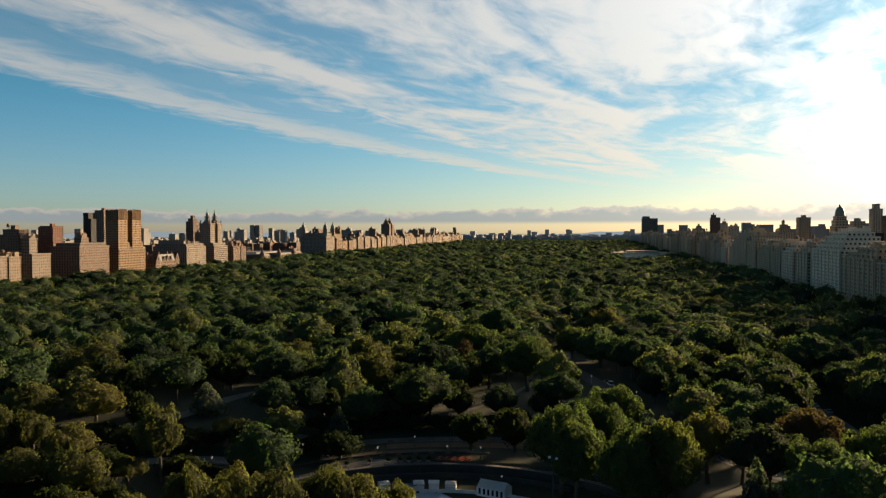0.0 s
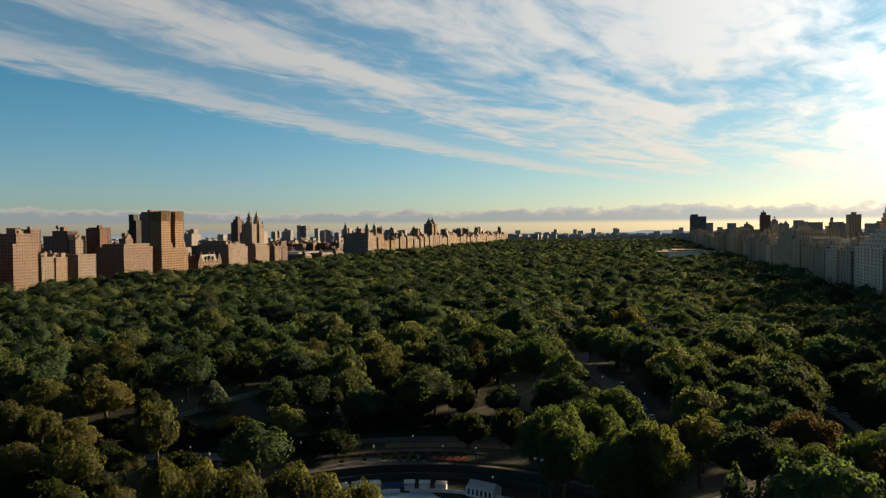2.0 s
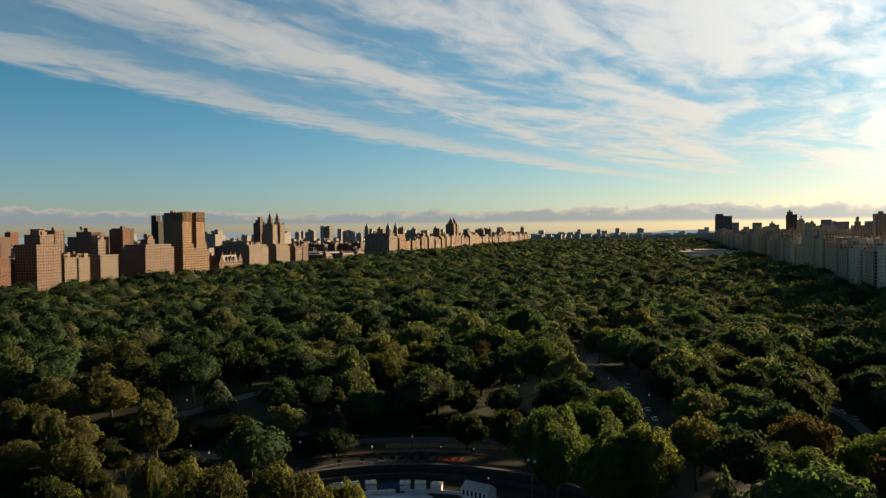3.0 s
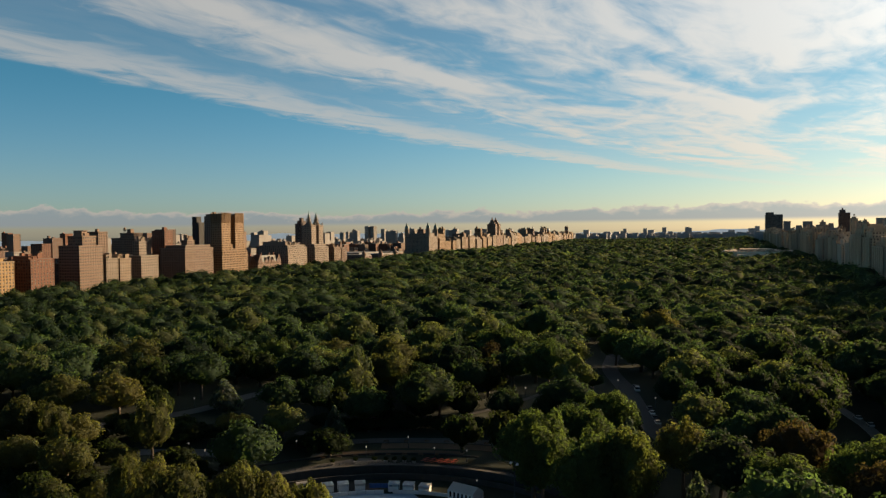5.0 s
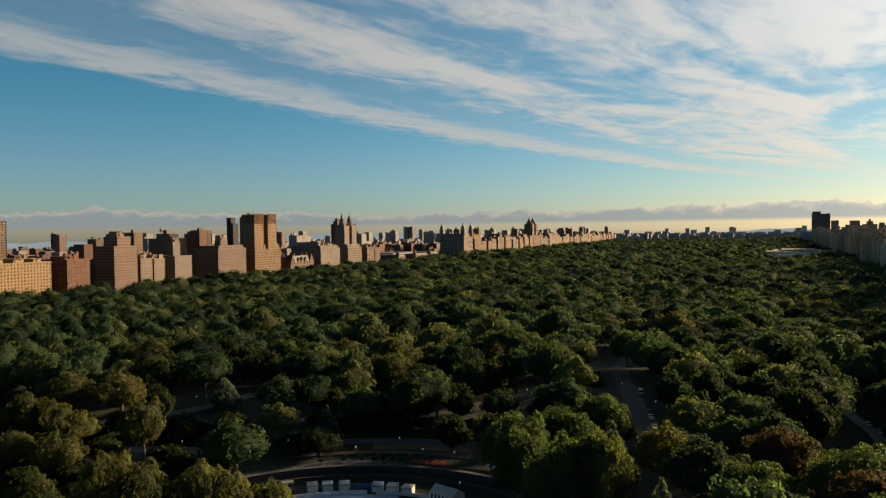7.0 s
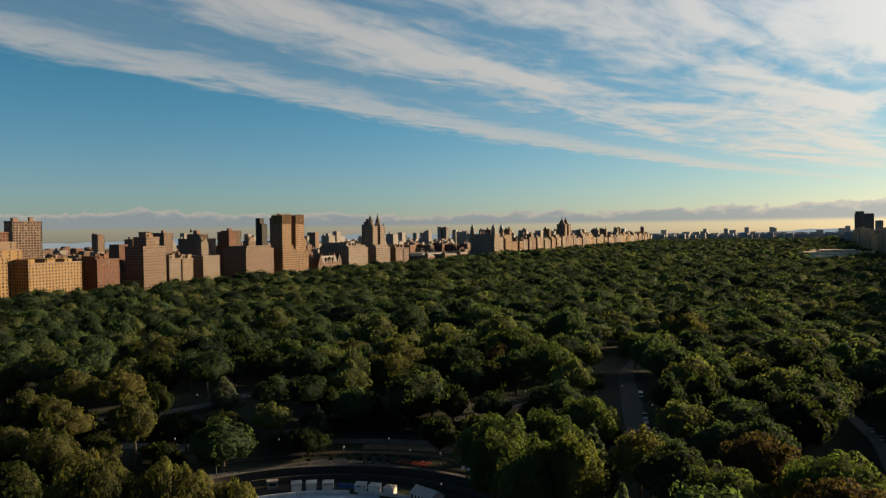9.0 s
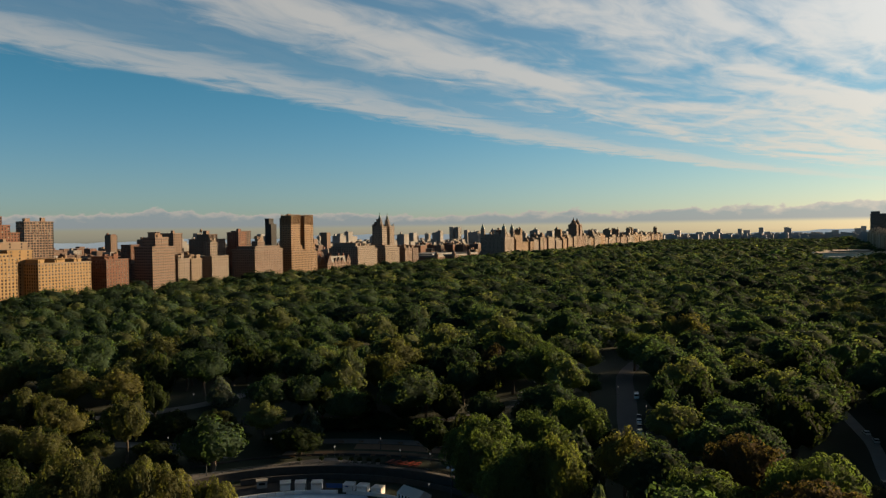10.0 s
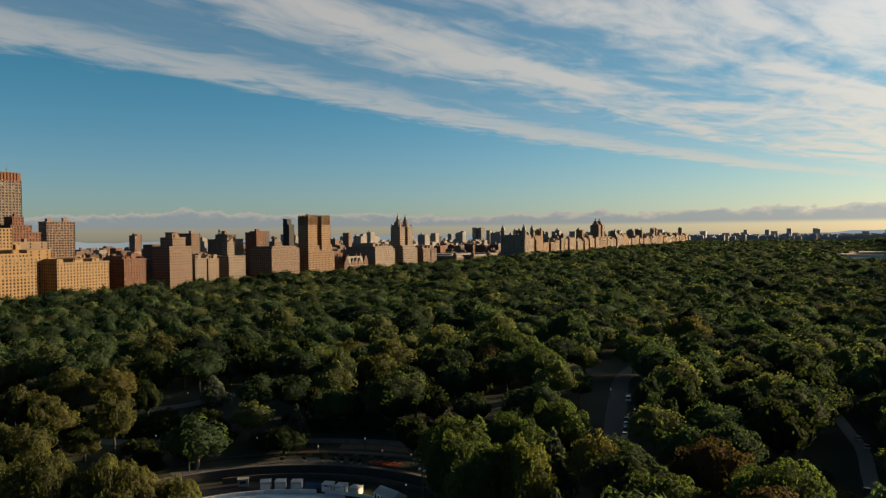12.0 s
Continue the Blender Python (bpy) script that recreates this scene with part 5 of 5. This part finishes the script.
for k in range(800):
    x, y = city.uniform(-1500, 900), city.uniform(4080, 4800)
    w, d, h = city.uniform(18, 40), city.uniform(18, 36), city.uniform(26, 54) if city.random() < 0.95 else city.uniform(56, 86)
    far_walls[HAZE_PALE_STONE].append((x, y, 0, x + w, y + d, h))
for m, boxes in far_walls.items():
    v, f = box_arrays(boxes)
    tagged(new("distant_city", fast_mesh("distant_city", v, f, [m])), "distant crowded city blocks of brick and stone", "buildings", kind="stuff")
v, f = box_arrays(far_roofs)
tagged(new("distant_roofs", fast_mesh("distant_roofs", v, f, [TAR])), "dark flat roofs of distant houses", "roofs", kind="stuff")


def far_ridge():
    """Low wooded hills beyond the river, with distance haze put into their colour."""
    m, k, bsdf, end = material("hazed_distance", 1.0)
    # haze is put into the base colour and a faint glow
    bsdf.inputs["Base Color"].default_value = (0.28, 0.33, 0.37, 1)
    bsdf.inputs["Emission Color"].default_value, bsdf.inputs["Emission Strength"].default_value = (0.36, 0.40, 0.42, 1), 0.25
    vs, fs = [], []
    turns = np.radians(np.arange(-72, 30, 0.25))
    for i, a in enumerate(turns):
        r = 4850.0
        top = 58 + 9 * math.sin(a * 9) + 5 * math.sin(a * 31 + 1) + 3 * math.sin(a * 77) + 2 * math.sin(a * 190)
        x, y = 50 + r * math.sin(a), 20 + r * math.cos(a)
        vs += [(x, y, -5), (x, y, top), (x * 1.02, y * 1.02, top - 2), (x * 1.02, y * 1.02, -5)]
        if i:
            j = 4 * i
            fs += [(j - 4, j, j + 1, j - 3), (j - 3, j + 1, j + 2, j - 2), (j - 2, j + 2, j + 3, j - 1)]
    tagged(new("backdrop", fast_mesh("backdrop", vs, fs, [m])), "low hills on the far horizon, tinted with haze", "hills", kind="structure")


far_ridge()


# ---- the rink and its terrace ----
def ring(r0, r1, a0, a1, z0, z1, step=2.0):
    """A piece of a curved wall or floor about the rink's middle, between two radii and two angles (degrees, from east)."""
    k = max(2, int(math.radians(a1 - a0) * r1 / step))
    bm = bmesh.new()
    rows = []
    for i in range(k + 1):
        a = math.radians(a0 + (a1 - a0) * i / k)
        c, s = math.cos(a), math.sin(a)
        rows.append([bm.verts.new((r * c, r * s, z)) for r, z in ((r0, z0), (r1, z0), (r1, z1), (r0, z1))])
    for p, q in zip(rows, rows[1:]):
        for j in range(4):
            bm.faces.new((p[j], p[(j + 1) % 4], q[(j + 1) % 4], q[j]))
    bm.faces.new(rows[0][::-1])
    bm.faces.new(rows[-1])
    bmesh.ops.recalc_face_normals(bm, faces=bm.faces)
    return bm


def polar(r, a):
    return RINK[0] + r * math.cos(math.radians(a)), RINK[1] + r * math.sin(math.radians(a))


def make_rink():
    ob = thing("ice_rink", "round open-air rink with pale blue floor and white boards", "rink", (*RINK, 0))
    part("floor", lathe([(51.4, 0.02), (51.4, 0.08)], 96), ob, "pale blue rink floor", RINK_BLUE)
    panel = bpy.data.meshes.new("board")
    bm = ring(51.5, 51.9, -1.45, 1.45, 0.0, 1.1, 1.3)
    rail = ring(51.4, 52.0, -1.45, 1.45, 1.1, 1.2, 1.3)
    bm.to_mesh(panel)
    bm.free()
    panel.materials.append(WHITE_PAINT)
    rail_mesh = bpy.data.meshes.new("rail")
    rail.to_mesh(rail_mesh)
    rail.free()
    rail_mesh.materials.append(BLUE_PAINT)
    for k in range(120):
        a = k * 3.0
        if 105 < a < 109:
            continue
        b = part("board", panel, ob, m=pose(0, 0, 0, 0, 0, a))
    for k, (x, y, w, d, t) in enumerate(((-14, 42, 8, 3.5, 12), (-24, 38, 9, 3, 25), (-5, 36, 7, 4, -8))):
        v, f = box_arrays([(-w / 2, -d / 2, 0.08, w / 2, d / 2, 0.22)])
        part("mat", fast_mesh("mat", v, f, [BLUE_PAINT]), ob, "blue padded mat", m=pose(x, y, 0, 0, 0, t))


def structure(name, label, bm, mat, category):
    me = bpy.data.meshes.new(name)
    bm.to_mesh(me)
    bm.free()
    me.materials.append(mat)
    ob = new(name, me)
    ob.matrix_basis = pose(*RINK, 0)
    return tagged(ob, label, category, kind="structure")


make_rink()
structure("pavement", "paved skaters' deck around the rink, darkened for its shade", ring(52.0, 69.0, 10, 205, -0.4, 0.05), DECK, "pavement")
structure("pavement", "pale paved promenade above the rink", ring(70.0, 80.5, 55, 152, 2.6, 3.09), PATHWAY, "pavement")
structure("wall_terrace", "dark curved stone retaining wall behind the rink", ring(68.9, 70.2, 30, 165, -0.3, 3.2), FIELDSTONE, "wall")
structure("trim", "stone coping on the retaining wall", ring(68.75, 70.35, 30, 165, 3.2, 3.38), PATHWAY, "coping")
structure("wall_lower", "low dark wall and roof edge of the skate house", ring(64.5, 65.0, 62, 140, -0.2, 1.9), FIELDSTONE, "wall")
structure("wall_upper", "low stone kerb above the promenade", ring(81.0, 81.5, 88, 150, 2.9, 3.75), FIELDSTONE, "wall")


def arc_points(r, a0, a1, k=12):
    return [polar(r, a0 + (a1 - a0) * i / k) for i in range(k + 1)]


ribbon("path", "pale curved footpath above the terrace", arc_points(95.5, 74, 128), 4.5, PATHWAY)
ribbon("bare_ground", "bare trodden brown earth on the slope", arc_points(90.3, 80, 112), 5.0, EARTH, 0.05, "earth")
ribbon("bare_ground", "strip of bare earth by the promenade", arc_points(84.6, 92, 121), 2.6, EARTH, 0.05, "earth")
ribbon("path", "footpath joining promenade and upper walk", [polar(80, 128), polar(88, 126), polar(96, 122), (-96, 258)], 4.0, PATHWAY, 0.09)
ribbon("bare_ground", "worn brown earth at the lawn's edge", [(-112, 240), (-114, 248), (-112, 256)], 6.0, EARTH, 0.05, "earth")
ribbon("bare_ground", "worn brown earth under trees", [(-58, 290), (-70, 286), (-84, 286)], 5.0, EARTH, 0.05, "earth")


def make_railing():
    ob = thing("railing", "dark metal railing along the promenade edge", "railing", (*RINK, 3.38))
    post = bpy.data.meshes.new("post")
    bm = lathe([(0.05, 0.0), (0.05, 1.05), (0.08, 1.05), (0.0, 1.15)], 6)
    bm.to_mesh(post)
    bm.free()
    post.materials.append(METAL)
    for k in range(48):
        a = math.radians(58 + 92 * k / 47)
        part("post", post, ob, m=pose(69.6 * math.cos(a), 69.6 * math.sin(a), 0))
    for z in (0.35, 0.68, 1.0):
        part("rail", ring(69.55, 69.63, 58, 150, z, z + 0.06), ob, "", METAL)


make_railing()


def make_canopy(x, y, turn, size=3.3):
    """A square white pop-up canopy with side cloths."""
    ob = thing("canopy_tent", "square white pop-up canopy with cloth sides beside the rink", "tent", (x, y, 0.05), turn, "white canopies by the rink")
    h = size / 2
    bm = bmesh.new()
    low = [bm.verts.new(c) for c in ((-h, -h, 2.1), (h, -h, 2.1), (h, h, 2.1), (-h, h, 2.1))]
    eave = [bm.verts.new(c) for c in ((-h - 0.05, -h - 0.05, 2.45), (h + 0.05, -h - 0.05, 2.45), (h + 0.05, h + 0.05, 2.45), (-h - 0.05, h + 0.05, 2.45))]
    peak = bm.verts.new((0, 0, 2.95))
    for i in range(4):
        bm.faces.new((low[i], low[(i + 1) % 4], eave[(i + 1) % 4], eave[i]))
        bm.faces.new((eave[i], eave[(i + 1) % 4], peak))
    bmesh.ops.solidify(bm, geom=bm.faces[:], thickness=0.03)
    part("roof", bm, ob, "peaked white cloth roof", WHITE_FABRIC)
    for a in (-1, 1):
        for b in (-1, 1):
            v, f = box_arrays([(a * h - 0.05, b * h - 0.05, 0, a * h + 0.05, b * h + 0.05, 2.3)])
            part("leg", fast_mesh("leg", v, f, [METAL]), ob)
    for s in (-1, 1):
        v, f = box_arrays([(s * (h - 0.03) - 0.02, -h + 0.1, 0.1, s * (h - 0.03) + 0.02, h - 0.1, 2.15)])
        part("side_cloth", fast_mesh("side_cloth", v, f, [WHITE_FABRIC]), ob)
    v, f = box_arrays([(-h + 0.1, h - 0.05, 0.1, h - 0.1, h - 0.01, 2.15)])
    part("back_cloth", fast_mesh("back_cloth", v, f, [WHITE_FABRIC]), ob)
    v, f = box_arrays([(-h + 0.1, -h + 0.02, 0.1, h - 0.1, -h + 0.06, 1.7)])
    part("front_cloth", fast_mesh("front_cloth", v, f, [WHITE_FABRIC]), ob)
    return ob


for x, y in ((-62.5, 219.1), (-58.4, 221.4), (-53.7, 223.6), (-43.4, 226.3), (-38.8, 227.1), (-33.6, 227.4)):
    make_canopy(x, y, math.degrees(math.atan2(y - RINK[1], x - RINK[0])) - 90)


def make_marquee():
    """The long white marquee with a ridge roof and dark window bays."""
    ob = thing("marquee", "long white marquee with ridge roof and dark windows", "tent", (-20.0, 225.5, 0.05), -18)
    w, d, e, p = 4.3, 2.6, 2.8, 4.5
    bm = bmesh.new()
    a = [bm.verts.new(c) for c in ((-w - 0.2, -d - 0.2, e), (w + 0.2, -d - 0.2, e), (w + 0.2, 0, p), (-w - 0.2, 0, p), (w + 0.2, d + 0.2, e), (-w - 0.2, d + 0.2, e))]
    bm.faces.new((a[0], a[1], a[2], a[3]))
    bm.faces.new((a[3], a[2], a[4], a[5]))
    bmesh.ops.solidify(bm, geom=bm.faces[:], thickness=0.06)
    part("roof", bm, ob, "white cloth ridge roof", WHITE_FABRIC)
    for s in (-1, 1):
        g = bmesh.new()
        q = [g.verts.new(c) for c in ((s * w, -d, 0), (s * w, d, 0), (s * w, d, e), (s * w, 0, p - 0.1), (s * w, -d, e))]
        g.faces.new(q)
        bmesh.ops.solidify(g, geom=g.faces[:], thickness=0.08)
        part("gable_wall", g, ob, "", WHITE_FABRIC)
        box_part("side_wall", [(-w, s * d - 0.05, 0, w, s * d + 0.05, 0.7), (-w, s * d - 0.05, 2.5, w, s * d + 0.05, e)] + [(-w + i * 2 * w / 6 - 0.35, s * d - 0.06, 0, -w + i * 2 * w / 6 + 0.35, s * d + 0.06, e) for i in range(7)], WHITE_FABRIC, ob)
    for i in range(6):
        c = -w + (i + 0.5) * 2 * w / 6
        box_part("window", [(c - 0.6, -d - 0.02, 0.7, c + 0.6, -d + 0.01, 2.5)], CAR_GLASS, ob, "dark clear window bay")


make_marquee()
banner = thing("banner", "long blue banner board between the canopies", "banner", (-47.6, 225.7, 0.05), 19)
box_part("board", [(-3.6, -0.06, 0.5, 3.6, 0.06, 1.9)], BLUE_PAINT, banner)
for x in (-3.4, 0.0, 3.4):
    box_part("leg", [(x - 0.06, -0.1, 0, x + 0.06, 0.14, 1.7)], METAL, banner)
kiosk = thing("kiosk", "small pale ticket kiosk with flat roof", "kiosk", (-70.5, 217.5, 0.05), 40)
box_part("wall", [(-1.6, -1.1, 0, 1.6, 1.1, 2.2)], CONCRETE, kiosk)
box_part("roof", [(-1.8, -1.3, 2.2, 1.8, 1.3, 2.4)], CONCRETE, kiosk)
box_part("hatch", [(-1.0, -1.16, 1.0, 1.0, -1.08, 1.8)], CAR_GLASS, kiosk)


def make_picnic_table(x, y, turn):
    ob = thing("picnic_table", "red-painted picnic table with two benches", "table", (x, y, 3.09), turn, "red tables on the promenade")
    box_part("tabletop", [(-0.9, -0.42 + i * 0.29, 0.70, 0.9, -0.16 + i * 0.29, 0.76) for i in range(3)], RED_PAINT, ob)
    for s in (-1, 1):
        box_part("bench", [(-0.9, s * 0.8 - 0.15, 0.42, 0.9, s * 0.8 + 0.15, 0.47)], RED_PAINT, ob)
        box_part("leg", [(s * 0.65 - 0.05, -0.8, 0.36, s * 0.65 + 0.05, 0.8, 0.43), (s * 0.65 - 0.05, -0.45, 0, s * 0.65 + 0.05, -0.33, 0.7), (s * 0.65 - 0.05, 0.33, 0, s * 0.65 + 0.05, 0.45, 0.7)], METAL, ob)


for i in range(5):
    for j in range(2):
        make_picnic_table(-41.0 + i * 2.4, 246.2 + j * 2.2 + i * 0.25, 60)


def make_planter(x, y, k):
    ob = thing("planter", "round stone planter with a small dark shrub", "planter", (x, y, 3.09), 0, "planters on the promenade")
    part("bowl", lathe([(0.45, 0), (0.6, 0.3), (0.75, 0.6), (0.68, 0.6), (0.6, 0.5)], 12), ob, "", CONCRETE)
    rng = np.random.default_rng(200 + k)
    v, f, _ = crown_arrays(rng, lobes_of(rng, 14), 120, 0.2, 2)
    part("shrub", fast_mesh("shrub", v * np.array([0.95, 0.95, 1.6]) + np.array([0, 0, 0.5]), f, [LEAF_DARK]), ob)


for k, (x, y) in enumerate(((-56.7, 240.9), (-53.1, 242.0), (-50.4, 242.9), (-47.2, 243.8), (-44.0, 244.2), (-62.5, 238.3), (-69.0, 234.5))):
    make_planter(x, y, k)


def make_bench(x, y, turn):
    ob = thing("park_bench", "dark wooden park bench facing the rink", "bench", (x, y, float(ground_height(x, y)) + 0.09), turn, "benches on the terrace")
    for i in range(3):
        box_part("slat", [(-0.9, -0.25 + i * 0.17, 0.42, 0.9, -0.11 + i * 0.17, 0.46)], WOOD, ob)
        box_part("back_slat", [(-0.9, 0.26 + i * 0.03, 0.55 + i * 0.15, 0.9, 0.30 + i * 0.03, 0.66 + i * 0.15)], WOOD, ob)
    for s in (-0.8, 0.8):
        box_part("leg", [(s - 0.04, -0.25, 0, s + 0.04, 0.3, 0.42), (s - 0.04, 0.22, 0.42, s + 0.04, 0.32, 0.95)], METAL, ob)


for k in range(9):
    x, y = polar(92.8, 84 + k * 4.5)
    make_bench(x, y, 84 + k * 4.5 - 90)
for k in range(8):
    x, y = polar(79.6, 98 + k * 4.0)
    make_bench(x, y, 98 + k * 4.0 - 90)


def make_lamp(x, y, z=None):
    z = float(ground_height(x, y)) if z is None else z
    ob = thing("street_lamp", "black park lamp post with a pale lantern", "lamp", (x, y, z), 0, "park lamp posts")
    part("post", lathe([(0.22, 0), (0.22, 0.4), (0.09, 0.7), (0.07, 3.3), (0.14, 3.4), (0.14, 3.5)], 8), ob, "", METAL)
    part("lantern", lathe([(0.14, 3.5), (0.26, 3.9), (0.24, 4.1)], 8), ob, "pale luminous glass lantern", LAMP_GLOW)
    part("cap", lathe([(0.28, 4.1), (0.16, 4.3), (0.0, 4.5)], 8), ob, "", METAL)


def make_floodlight(x, y, high, turn):
    ob = thing("floodlight", "tall pole with paired white flood lamps over the rink", "lamp", (x, y, float(ground_height(x, y))), turn, "floodlights")
    g = float(ground_height(x, y))
    h = high - g
    part("pole", lathe([(0.2, -0.3), (0.18, h * 0.5), (0.12, h)], 8), ob, "", METAL)
    box_part("crossarm", [(-1.3, -0.07, h - 0.2, 1.3, 0.07, h - 0.05)], METAL, ob)
    for s in (-1, 1):
        part("flood_lamp", lathe([(0.2, 0.0), (0.46, 0.3), (0.46, 0.42), (0.0, 0.46)], 10), ob, "white bowl-shaped lamp head", WHITE_PAINT, pose(s * 1.1, -0.25, h - 0.3, 205, 0, 0))


LAMP_GLOW, lk, lb, _ = material("lamp_glow", 0.4)
lb.inputs["Base Color"].default_value = (0.45, 0.44, 0.40, 1)
lb.inputs["Emission Color"].default_value, lb.inputs["Emission Strength"].default_value = (1.0, 0.9, 0.75, 1), 0.06
for x, y in ((-83.6, 245.5), (-87, 242), (-91, 275), (-109.5, 221.5), (-52, 259), (-61.5, 244.5), (-38.8, 250), (-27.4, 250), (-150, 268), (-154, 318), (10, 352), (28, 322), (-118, 224), (-28, 336)):
    make_lamp(x, y)
make_lamp(-18.4, 232, 0.05)
make_floodlight(-87.5, 211, 15, 30)
make_floodlight(-2, 214, 16.5, -25)


def make_car(paint, label, van=False):
    ob = thing("van" if van else "car", label, "van" if van else "car", group="vehicles parked along the drive")
    l, w, h = (2.7, 0.98, 2.2) if van else (2.2, 0.88, 1.42)
    bm = bmesh.new()
    sill = 0.95 if not van else 1.25
    prof = [(-l, 0.35), (l, 0.35), (l, 0.75), (l * 0.9, sill - 0.08), (l * 0.5, sill), (-l * 0.9, sill + 0.02), (-l, sill - 0.2)]
    rows = [[bm.verts.new((x, s * w, z)) for x, z in prof] for s in (-1, 1)]
    for i in range(len(prof)):
        bm.faces.new((rows[0][i], rows[0][(i + 1) % len(prof)], rows[1][(i + 1) % len(prof)], rows[1][i]))
    bm.faces.new(rows[0][::-1])
    bm.faces.new(rows[1])
    bmesh.ops.recalc_face_normals(bm, faces=bm.faces)
    bmesh.ops.bevel(bm, geom=bm.edges[:], offset=0.06, segments=1, affect="EDGES")
    part("body", bm, ob, "", paint)
    tops = [(-l * 0.88, sill), (l * 0.45, sill), (l * (0.3 if van else 0.12), h), (-l * (0.86 if van else 0.55), h)]
    for name, shrink, z0, mat in (("cabin", 0.0, 0.0, CAR_GLASS), ("roof", -0.02, 1.0, paint)):
        g = bmesh.new()
        t = 0.0 if name == "cabin" else 0.86
        rows = []
        for s in (-1, 1):
            q = []
            for k, (x, z) in enumerate(tops):
                zz = z if k > 1 else sill + (h - sill) * t
                xx = x if k > 1 else x + (tops[3 - k][0] - x) * t
                side = w * (0.97 - 0.13 * (zz - sill) / (h - sill)) + (0.015 if t else 0)
                q.append(g.verts.new((xx, s * side, zz + (0.015 if t and k > 1 else 0))))
            rows.append(q)
        for i in range(4):
            g.faces.new((rows[0][i], rows[0][(i + 1) % 4], rows[1][(i + 1) % 4], rows[1][i]))
        g.faces.new(rows[0][::-1])
        g.faces.new(rows[1])
        bmesh.ops.recalc_face_normals(g, faces=g.faces)
        part(name, g, ob, "dark glazed cabin" if name == "cabin" else "", mat)
    for x in (-l * 0.62, l * 0.62):
        for s in (-1, 1):
            wheel = part("wheel", lathe([(0.2, -0.1), (0.33, -0.1), (0.33, 0.1), (0.2, 0.1)], 14), ob, "black tyre", RUBBER, pose(x, s * (w - 0.08), 0.33, 90, 0, 0))
            part("rim", lathe([(0.19, -0.11), (0.19, 0.11)], 10), wheel, "", CONCRETE)
    return ob


CARS = [make_car(CAR_WHITE, "white parked car beside the park drive"), make_car(CAR_DARK, "dark parked car beside the park drive"), make_car(CAR_WHITE, "white box van on the park drive", True)]


def park_at(ob, x, y, turn):
    copy_thing(ob, pose(x, y, float(ground_height(x, y)) + 0.1, 0, 0, turn))


for k, (x, y) in enumerate(((30.2, 300.0), (28.8, 306.0), (27.4, 312.0), (26.0, 318.0))):
    park_at(CARS[(0, 1, 0, 1)[k]], x, y, 103)
park_at(CARS[2], 18.4, 349, 103)
park_at(CARS[1], 16.8, 356, 104)
park_at(CARS[0], 45.5, 268.5, 122)
park_at(CARS[1], 57.0, 251, 124)
park_at(CARS[1], 104, 282, 95)
park_at(CARS[0], 104.5, 330, 97)
park_at(CARS[0], 102, 340, 104)
for ob in CARS:
    for o in (*ob.children_recursive, ob):
        bpy.data.objects.remove(o)
